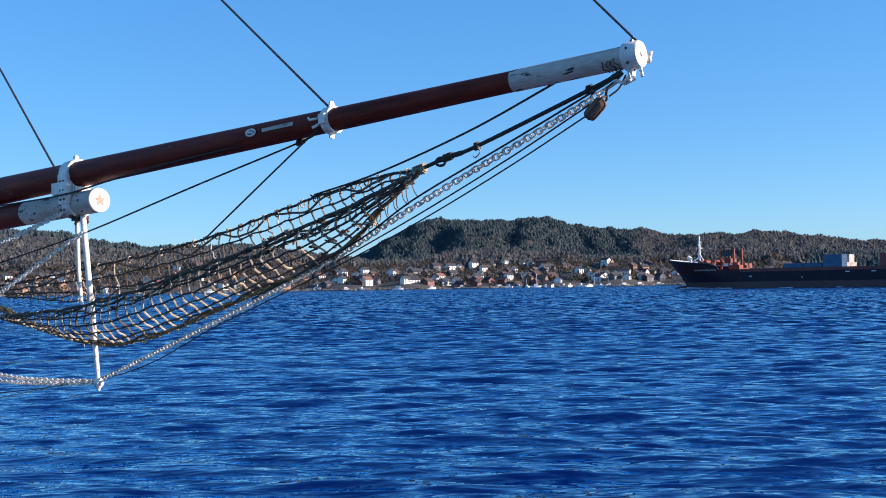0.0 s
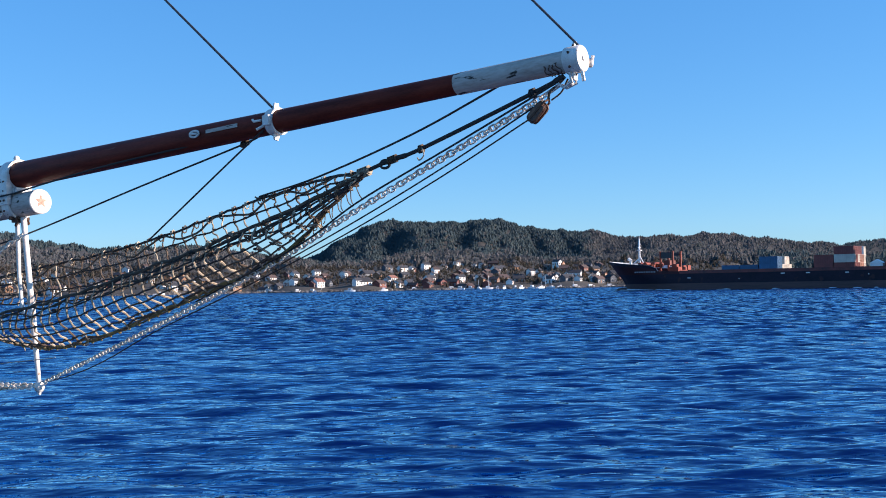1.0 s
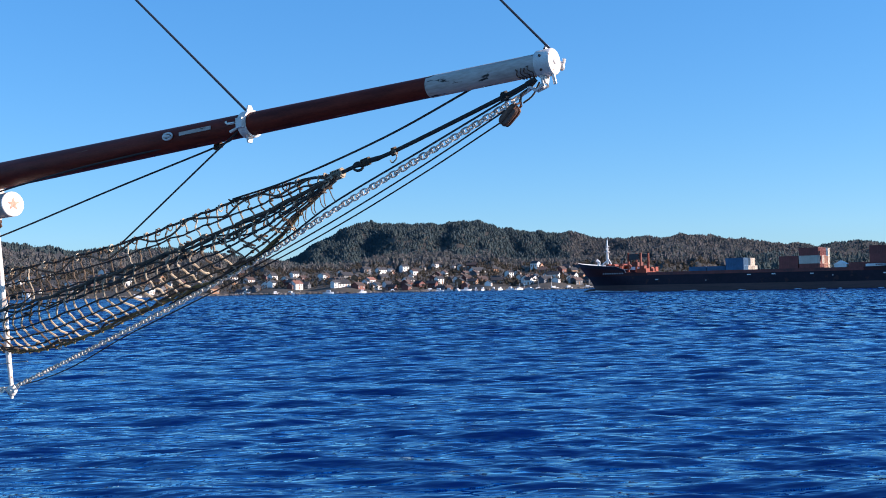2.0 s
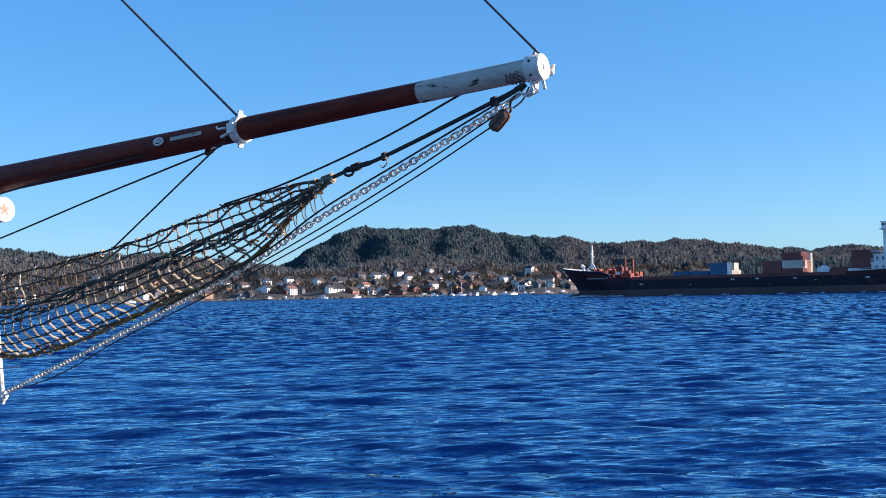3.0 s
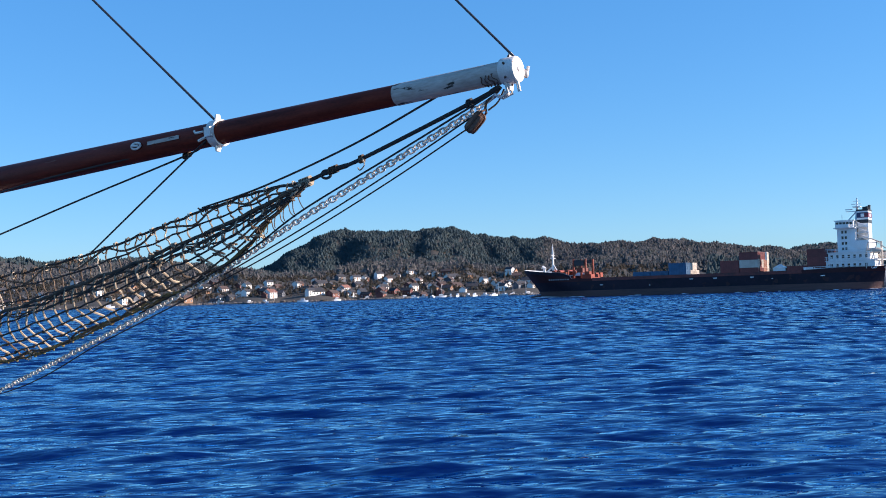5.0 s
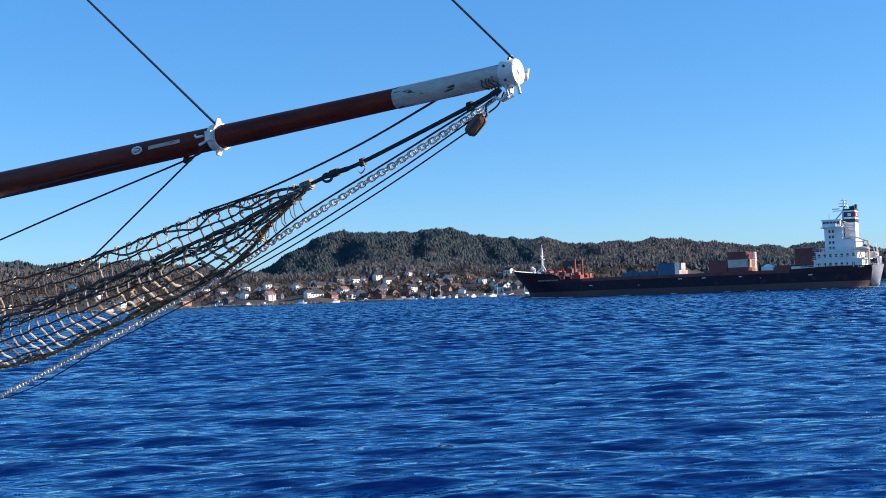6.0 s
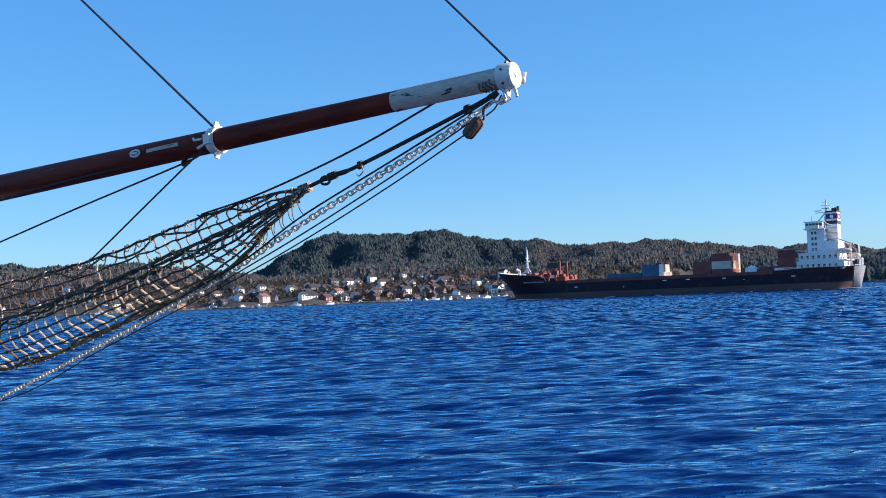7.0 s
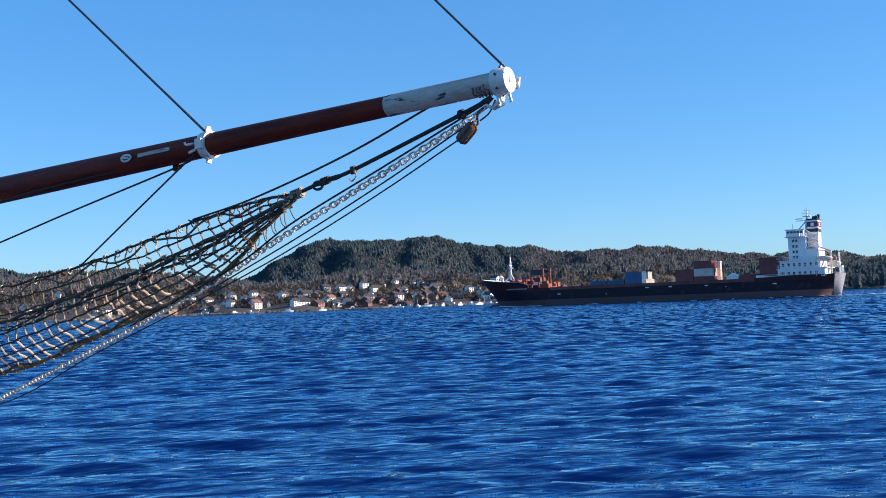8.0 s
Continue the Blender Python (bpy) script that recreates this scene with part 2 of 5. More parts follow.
# ---- geometry helpers ----
class Geo:
    """Vertices and faces that become one mesh."""

    def __init__(self):
        self.v, self.f = [], []

    def add(self, verts, faces):
        k = len(self.v)
        self.v += [tuple(p) for p in verts]
        self.f += [tuple(i + k for i in f) for f in faces]
        return self

    def box(self, x0, x1, y0, y1, z0, z1, m=None):
        c = [Vector((x, y, z)) for z in (z0, z1) for y in (y0, y1) for x in (x0, x1)]
        if m:
            c = [m @ p for p in c]
        return self.add(c, [(0, 2, 3, 1), (4, 5, 7, 6), (0, 1, 5, 4), (2, 6, 7, 3), (0, 4, 6, 2), (1, 3, 7, 5)])

    def tube(self, path, r, sides=6, caps=True):
        path = [Vector(p) for p in path]
        rad = r if isinstance(r, (list, tuple)) else [r] * len(path)
        rings, up = [], Vector((0.13, 0.21, 0.97)).normalized()
        for i, p in enumerate(path):
            d = (path[min(i + 1, len(path) - 1)] - path[max(i - 1, 0)]).normalized()
            a = d.cross(up)
            a = a.normalized() if a.length > 1e-3 else d.cross(Vector((1, 0, 0))).normalized()
            b = d.cross(a)
            rings.append([p + (a * math.cos(6.28318 * k / sides) + b * math.sin(6.28318 * k / sides)) * rad[i] for k in range(sides)])
        f = [(i * sides + k, i * sides + (k + 1) % sides, (i + 1) * sides + (k + 1) % sides, (i + 1) * sides + k) for i in range(len(path) - 1) for k in range(sides)]
        if caps:
            f += [tuple(reversed(range(sides))), tuple(range((len(path) - 1) * sides, len(path) * sides))]
        return self.add([p for ring in rings for p in ring], f)

    def ball(self, c, rx, ry=None, rz=None, seg=8, rows=6):
        ry, rz = ry or rx, rz or rx
        c = Vector(c)
        v = [c + Vector((0, 0, rz))]
        for j in range(1, rows):
            a = math.pi * j / rows
            v += [c + Vector((rx * math.sin(a) * math.cos(6.28318 * k / seg), ry * math.sin(a) * math.sin(6.28318 * k / seg), rz * math.cos(a))) for k in range(seg)]
        v.append(c - Vector((0, 0, rz)))
        f = [(0, 1 + k, 1 + (k + 1) % seg) for k in range(seg)]
        for j in range(rows - 2):
            f += [(1 + j * seg + k, 1 + (j + 1) * seg + k, 1 + (j + 1) * seg + (k + 1) % seg, 1 + j * seg + (k + 1) % seg) for k in range(seg)]
        e, o = len(v) - 1, 1 + (rows - 2) * seg
        f += [(o + k, e, o + (k + 1) % seg) for k in range(seg)]
        return self.add(v, f)

    def mesh(self, name, material, smooth=False):
        me = bpy.data.meshes.new(name)
        me.from_pydata(self.v, [], self.f)
        me.materials.append(material)
        if smooth:
            me.shade_smooth()
            me.set_sharp_from_angle(angle=radians(40))
        me.update()
        return me


def part(name, geo, material, parent=None, label="", smooth=False, m=None, kind=""):
    me = geo if isinstance(geo, bpy.types.Mesh) else geo.mesh(name, material, smooth)
    ob = new(name, me)
    if parent is not None:
        ob.parent = parent
    if m is not None:
        ob.matrix_basis = m
    return tagged(ob, label, kind=kind)


def curve_points(pts, n):
    """A smooth line of n points through a few given ones."""
    p = [Vector(q) for q in pts]
    p = [p[0] * 2 - p[1]] + p + [p[-1] * 2 - p[-2]]
    out = []
    for i in range(n):
        x = i / (n - 1) * (len(p) - 3)
        k = min(int(x), len(p) - 4)
        t = x - k
        a, b, c, d = p[k : k + 4]
        out.append(0.5 * (2 * b + (c - a) * t + (2 * a - 5 * b + 4 * c - d) * t * t + (3 * b - a - 3 * c + d) * t**3))
    return out


def spread_even(path, step):
    """Points at even steps along a line."""
    out, left = [path[0].copy()], step
    for a, b in zip(path, path[1:]):
        d = (b - a).length
        at = left
        while at <= d:
            out.append(a.lerp(b, at / d))
            at += step
        left = at - d
    return out


# ---- sea ----
def waves(x, y, cell):
    z = np.zeros_like(x)
    rng = np.random.default_rng(7)
    for k in range(64):
        lam = 0.30 * 1.052**k * rng.uniform(0.9, 1.1)
        th = radians(-100) + rng.normal(0, 0.2 + 0.18 * min(1, lam / 2.2))
        amp = 0.0080 * lam ** 0.92 / (1 + (lam / 2.5) ** 2.4)
        keep = np.clip((lam / cell - 2.5) / 2.0, 0, 1)
        ph = 2 * np.pi / lam * (x * np.cos(th) + y * np.sin(th)) + rng.uniform(0, 6.28)
        z += keep * amp * (np.sin(ph) + 0.22 * np.cos(2 * ph))
    out = np.clip((np.hypot(x, y) - 14) / 110, 0, 1)
    gust = 0.62 + 1.6 * out + 0.3 * np.sin(x * 0.11 + 1.3 * np.sin(y * 0.07)) * np.sin(y * 0.052 + 0.6)
    return z * gust


def build_sea():
    """Open water: a fan of real waves in front, finer near the quay, and a flat sheet beside and behind."""
    verts, faces, base = [], [], 0
    near = [4.5]
    while near[-1] < 80:
        near.append(near[-1] * 1.0044)
    for rs, a0, a1, step in ((np.array(near), -38, 43, 0.15), (np.concatenate([np.arange(79, 640, 0.62), [700, 850, 1100, 1600, 2600, 4700]]), -38, 43, 0.2)):
        az = np.radians(np.arange(a0, a1 + 0.01, step))
        r, a = np.meshgrid(rs, az, indexing="ij")
        cell = np.maximum(np.gradient(rs)[:, None] + 0 * a, 0.45 * r * radians(step))
        x, y = r * np.sin(a), r * np.cos(a)
        z = waves(x, y, cell)
        nr, na = r.shape
        verts.append(np.stack([x, y, z], -1).reshape(-1, 3))
        i, j = np.meshgrid(np.arange(nr - 1), np.arange(na - 1), indexing="ij")
        k = (i * na + j).ravel() + base
        faces += np.stack([k, k + 1, k + na + 1, k + na], 1).tolist()
        base += nr * na
    ring = [math.radians(d) for d in range(43, 322, 12)] + [math.radians(322)]
    inner = np.radians(np.linspace(-38, 43, 28))
    verts.append(np.array([(0, 0, 0)] + [(4700 * math.sin(d), 4700 * math.cos(d), 0) for d in ring] + [(4.5 * math.sin(d), 4.5 * math.cos(d), 0) for d in inner]))
    faces += [(base, base + q + 1, base + q) for q in range(1, len(ring))]
    o = base + 1 + len(ring)
    faces += [(base, o + q + 1, o + q) for q in range(len(inner) - 1)]
    me = bpy.data.meshes.new("sea")
    me.from_pydata(np.vstack(verts).tolist(), [], faces)
    me.materials.append(WATER)
    me.shade_smooth()
    return tagged(new("water", me), "deep blue rippled fjord water under a clear sky", "water", kind="structure")


sea = build_sea()


# ---- land ----
def bump(v, c, w):
    return np.exp(-(((v - c) / w) ** 2))


def shore(az):
    return 622 + 14 * np.sin(az * 0.55) + 10 * np.sin(az * 1.7 + 1) + 120 / (1 + np.exp(-(az - 19) / 1.2)) - 60 * bump(az, 31, 4)


def land_z(az, r):
    """Height of the land at an azimuth in degrees (right of +y) and a distance."""
    az, r = np.asarray(az, float), np.asarray(r, float)
    d = r - shore(az)
    z = np.where(d < 0, d * 0.12, 1.2 * (1 - np.exp(-np.maximum(d, 0) / 4)) + np.maximum(d, 0) * 0.095)
    cap = 19 + 5 * np.sin(az * 0.5)
    z = np.where(z > cap, cap + (z - cap) * 0.05, z)
    rise = 1 / (1 + np.exp(-(r - 830) / 26))
    z = z + 2.5 * rise * (1 + 0.3 * np.sin(az * 0.9)) + 4.0 / (1 + np.exp(-(r - 1200) / 22))
    # left ridge, main hill, right ridges, headland
    z = z + 29 * bump(az, -19, 11) * bump(r, 1150, 170) + 8 * bump(az, -23, 3) * bump(r, 1150, 170)
    main = 1.0 / (1 + np.exp(-(az + 3.7) / 0.75)) / (1 + np.exp((az - 9.4) / 1.5))
    z = z + main * (47 * bump(r, 1430, 190) + 13 * bump(az, 5.6, 2.3) * bump(r, 1480, 170) + 13 * bump(az, -0.6, 2.0) * bump(r, 1400, 160))
    z = z + 10 * bump(az, 9.4, 2.6) * bump(r, 1420, 150) + 16 * bump(az, 10.8, 1.7) * bump(r, 1420, 150)
    z = z + 22.0 * bump(az, 16.5, 5.2) * bump(r, 1300, 190) + 11 * bump(az, 21.5, 3.0) * bump(r, 1300, 190)
    z = np.where(d > 0, z * (1 - 0.5 * bump(az, 31, 8) * bump(r, 850, 260)), z)
    z = z + 47 * bump(az, 24.6, 3.2) * bump(r, 2250, 150) + 7 * bump(az, 12.8, 1.4) * bump(r, 1350, 150)
    # a bench before the main hill, and spurs and gullies running down to the valley
    z = z + 15 * bump(az, 3.4, 2.7) * bump(r, 1235, 50) + 6 * bump(az, -1.6, 1.3) * bump(r, 1240, 60)
    spurs = 5.5 * np.sin(az * 1.5 + 0.004 * r + 0.6) + 3.0 * np.sin(az * 3.3 - 0.006 * r)
    z = z + spurs * (0.2 + 0.8 * main) * bump(r, 1255, 85)
    rough = 2.2 * np.sin(az * 3.1 + r * 0.013) * np.sin(r * 0.021 + az) + 1.3 * np.sin(az * 7.7 + 2) * np.sin(r * 0.05)
    return z + np.where(d > 120, rough, 0)


EYE, TIDE = 2.8, -0.25


def reach(r):
    """How much wider the country is drawn than its plan: the village by a fifth, the hills twice."""
    return 1.2 + 0.8 / (1 + np.exp(-(np.asarray(r, float) - 1000) / 70))


def country(az, r, z):
    """Plan to world, along the lines of sight from the quay."""
    k, a = reach(r), np.radians(az)
    return np.stack([k * r * np.sin(a), k * r * np.cos(a), EYE + (z - EYE) * k], -1)


def spot(az, r):
    return Vector(country(az, r, float(land_z(az, r))))


def on_water(az, r, z=0.0):
    k = float(reach(r))
    return Vector((k * r * math.sin(radians(az)), k * r * math.cos(radians(az)), z + TIDE))


def build_land():
    az, rs = np.arange(-44, 48.01, 0.25), np.concatenate([np.arange(560, 880, 8), np.arange(880, 1700, 16), np.arange(1700, 2460, 60)])
    r, a = np.meshgrid(rs, az, indexing="ij")
    z = land_z(a, r)
    verts = country(a, r, z).reshape(-1, 3)
    na = len(az)
    i, j = np.meshgrid(np.arange(len(rs) - 1), np.arange(na - 1), indexing="ij")
    k = (i * na + j).ravel()
    me = bpy.data.meshes.new("ground")
    me.from_pydata(verts.tolist(), [], np.stack([k, k + na, k + na + 1, k + 1], 1)[:, ::-1].tolist())
    me.materials.append(LAND)
    me.shade_smooth()
    return tagged(new("ground", me), "brown winter hillside rising from a rocky shore", "ground", kind="structure")


build_land()


def forest(name, label, spots, material, kinds, seed, broad=1):
    """Many trees as one mesh: tiers of ragged cones, or bare crowns of small twig clumps."""
    rng = np.random.default_rng(seed)
    V, F, n = [], [], 0
    for (x, y, z), h, bare in zip(spots, kinds[0], kinds[1]):
        if bare:
            t = 14
            u = rng.normal(size=(t, 3))
            u /= np.linalg.norm(u, axis=1)[:, None]
            c = u * rng.uniform(0.35, 1.0, (t, 1)) * [0.30 * h, 0.30 * h, 0.40 * h] + [x, y, z + 0.58 * h]
            s = h * rng.uniform(0.07, 0.15, (t, 1))
            p = np.stack([c + rng.normal(size=(t, 3)) * s for _ in range(4)], 1).reshape(-1, 3)
            V.append(p)
            F += [(n + 4 * k, n + 4 * k + 1, n + 4 * k + 2, n + 4 * k + 3) for k in range(t)]
            n += 4 * t
            w = 0.02 * h
            V.append(np.array([[x - w, y, z - 1], [x + w, y, z - 1], [x, y, z + 0.8 * h]]))
            F.append((n, n + 1, n + 2))
            n += 3
        else:
            w = h * rng.uniform(0.26, 0.48) * broad
            lean = rng.normal(0, 0.02, 2) * h
            for lo, hi, wd in (((-0.05, 0.6, 1.0), (0.22, 0.86, 0.84), (0.55, 1.0, 0.52)) if broad == 1 else ((-0.05, 0.72, 1.0), (0.38, 1.0, 0.72))):
                sides = 6
                ang = np.arange(sides) * 2 * np.pi / sides + rng.uniform(0, 6)
                rad = w * wd * rng.uniform(0.6, 1.3, sides)
                ring = np.stack([x + rad * np.cos(ang) + lean[0] * lo, y + rad * np.sin(ang) + lean[1] * lo, z + h * lo + rng.uniform(-0.06, 0.06, sides) * h], 1)
                V.append(np.vstack([ring, [[x + lean[0] * hi, y + lean[1] * hi, z + h * hi]]]))
                F += [(n + k, n + (k + 1) % sides, n + sides) for k in range(sides)]
                n += sides + 1
    me = bpy.data.meshes.new(name)
    me.from_pydata(np.vstack(V).tolist(), [], F)
    me.materials.append(material)
    return tagged(new(name, me), label, "trees", kind="stuff")


def scatter(seed, count, az0, az1, r0, r1, test):
    rng = np.random.default_rng(seed)
    a, r = rng.uniform(az0, az1, count), np.sqrt(rng.uniform(r0 * r0, r1 * r1, count))
    z = land_z(a, r)
    keep = test(a, r, z, rng.uniform(0, 1, count)) & (z > 1.1)
    a, r, z = a[keep], r[keep], z[keep]
    return country(a, r, z - 0.3), reach(r), rng


def build_forests():
    for name, label, count, az0, az1, r0, r1, thin, material, h0, h1, bare, broad in (
        ("ridge_forest", "grey-brown birch and spruce wood on the low ridge", 19000, 10, 35, 1080, 1560, 0.96, HAZED_MIXED, 2.4, 4.8, 0.45, 1.4),
        ("hill_forest", "dense spruce and pine forest on the hills", 32000, -29, 10.5, 1080, 1560, 0.96, HAZED_CONIFER, 2.6, 5.4, 0.16, 1.3),
        ("treeline_forest", "mixed pine and bare birch wood behind the village", 7600, -29, 35, 790, 1040, 0.85, HAZED_MIXED, 3.8, 7.6, 0.55, 1),
        ("garden_trees", "bare garden trees and small conifers between the houses", 6200, -29, 18, 632, 810, 0.85, GARDEN, 1.2, 4.2, 0.8, 1),
        ("headland_forest", "dark conifer wood on the headland above the rocks", 2400, 19, 36, 690, 960, 0.9, HAZED_CONIFER, 5, 10, 0.25, 1),
        ("distant_forest", "forest on the most distant hill, tinted blue for haze", 2600, 19, 31, 2100, 2350, 0.95, HAZED_CONIFER, 2, 4.5, 0.1, 1.3),
    ):
        seed = len(name) + count % 97
        p, k, rng = scatter(seed, count, az0, az1, r0, r1, lambda a, r, z, u: u < thin)
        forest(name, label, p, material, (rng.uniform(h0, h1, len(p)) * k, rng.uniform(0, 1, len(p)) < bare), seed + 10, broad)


build_forests()

# ---- the sailing ship's head rig ----
TIP = Vector((1.98, 10.43, 0))
AFT = Vector((-math.cos(radians(38)), math.sin(radians(38)), 0))
SIDE = Vector((-math.sin(radians(38)), -math.cos(radians(38)), 0))


def S(s, z, w=0.0):
    """A place in the rig: s metres aft of the boom's end, w metres out to the near side, z above the water."""
    return TIP + AFT * s + SIDE * w + Vector((0, 0, z))


def boom_z(s):
    return 5.03 - 0.048 * s


B0, B1 = S(0, boom_z(0)), S(16, boom_z(16))
BX = (B1 - B0).normalized()
BOOM = Matrix.Translation(B0) @ Matrix((BX, SIDE, BX.cross(SIDE))).transposed().to_4x4()
# in the boom's space x runs aft, y to the near side, z up
if BOOM.to_3x3() @ Vector((0, 0, 1)) @ Vector((0, 0, 1)) < 0:
    BOOM = Matrix.Translation(B0) @ Matrix((BX, -SIDE, BX.cross(-SIDE))).transposed().to_4x4()


def boom_r(s):
    return 0.098 + 0.0105 * s if s > 1.5 else 0.108 + 0.004 * s


def lathe(geo, prof, sides=24, x_axis=True, cap0=True, cap1=True):
    k = len(geo.v)
    v = [(x, r * math.cos(6.28318 * i / sides), r * math.sin(6.28318 * i / sides)) for x, r in prof for i in range(sides)]
    f = [(a * sides + i, (a + 1) * sides + i, (a + 1) * sides + (i + 1) % sides, a * sides + (i + 1) % sides) for a in range(len(prof) - 1) for i in range(sides)]
    if cap0:
        f.append(tuple(range(sides)))
    if cap1:
        f.append(tuple(reversed(range((len(prof) - 1) * sides, len(prof) * sides))))
    return geo.add(v, f)


def eye_plate(geo, x, r, ang):
    """A lug with a hole-like ring, standing out from a band at an angle round it."""
    c, s = math.cos(ang), math.sin(ang)
    out, tan = Vector((0, c, s)), Vector((0, -s, c))
    a = Vector((x, 0, 0)) + out * r
    q = [a + tan * 0.05, a - tan * 0.05, a - tan * 0.03 + out * 0.07, a + tan * 0.03 + out * 0.07]
    h = Vector((0.012, 0, 0))
    geo.add([p - h for p in q] + [p + h for p in q], [(0, 1, 2, 3), (7, 6, 5, 4), (0, 4, 5, 1), (1, 5, 6, 2), (2, 6, 7, 3), (3, 7, 4, 0)])


def bolt(geo, p, out, r=0.014, h=0.02):
    geo.tube([p, p + out * h], [r, r * 0.8], 6)


def build_boom():
    boom = tagged(new("jib_boom"), "red-brown varnished jib boom with a chipped white painted end", "spar")
    boom.matrix_basis = BOOM
    part("spar", lathe(Geo(), [(1.5 + 0.5 * i, boom_r(1.5 + 0.5 * i)) for i in range(30)]), VARNISH, boom, "red-brown varnished timber", True)
    part("painted_end", lathe(Geo(), [(1.503, boom_r(1.6) + 0.004)] + [(1.2 - 0.2 * i, boom_r(1.2 - 0.2 * i) + 0.004) for i in range(6)] + [(0.17, 0.116)], 28), WHITE_OLD, boom, "chipped white painted timber", True)
    part("end_cap", lathe(Geo(), [(0.17, 0.118), (0.165, 0.138), (0.01, 0.138), (-0.005, 0.128), (-0.008, 0.03), (-0.02, 0.026), (-0.022, 0.001)], 32), WHITE_IRON, boom, "white painted iron end band", True)
    for k in range(6):
        a, g = 0.4 + k * 1.05, Geo()
        bolt(g, Vector((0.09, 0.136 * math.cos(a), 0.136 * math.sin(a))), Vector((0, math.cos(a), math.sin(a))))
        part("bolt", g, RUST, boom)
    for a in (1.9, -1.57):
        g = Geo()
        eye_plate(g, 0.1, 0.135, a)
        part("lug", g, WHITE_IRON, boom)
    # small sheave fitting in front of the cap
    g = Geo()
    g.tube([(0.05, -0.15, 0.0), (-0.02, -0.17, 0.0), (-0.03, -0.17, 0.05)], 0.02, 6)
    g.ball((0.0, -0.165, -0.02), 0.035, 0.03, 0.05)
    part("cap_hook", g, WHITE_IRON, boom, smooth=True)
    part("chafe_strip", Geo().box(4.72, 5.28, boom_r(5) - 0.012, boom_r(5.28) + 0.005, 0.0, 0.045), WHITE_OLD, boom, "white scuffed strip")
    # eye fitting on the side
    g = Geo()
    ring = [Vector((5.48 + 0.085 * math.cos(6.28318 * k / 14), boom_r(5.5) + 0.012, 0.02 + 0.04 * math.sin(6.28318 * k / 14))) for k in range(15)]
    g.tube(ring, 0.014, 6, False)
    g.tube([(5.44, boom_r(5.5), 0.02), (5.54, boom_r(5.5) + 0.03, 0.025)], 0.018, 6)
    part("eye_fitting", g, WHITE_IRON, boom, "white iron eye", True)
    # iron band with lugs
    g = Geo()
    lathe(g, [(4.13, 0.142), (4.13, 0.168), (4.25, 0.168), (4.25, 0.142)], 28, cap0=False, cap1=False)
    part("iron_band", g, WHITE_IRON, boom, "white painted iron band", True)
    for a in (1.57, -1.45, 3.14):
        g = Geo()
        eye_plate(g, 4.19, 0.16, a)
        part("lug", g, WHITE_IRON, boom)
    part("band_clasp", Geo().box(4.14, 4.24, 0.15, 0.20, -0.06, 0.06), WHITE_IRON, boom)
    g = Geo()
    g.tube([(4.3, 0.15, 0.02), (4.42, 0.16, 0.02), (4.44, 0.165, 0.05)], 0.016, 6)
    g.tube([(4.28, 0.14, -0.05), (4.36, 0.18, -0.09)], 0.018, 6)
    part("shackle", g, GALV, boom)
    return boom


build_boom()


def bow_z(s):
    return 4.145 - 0.047 * (s - 9.07)


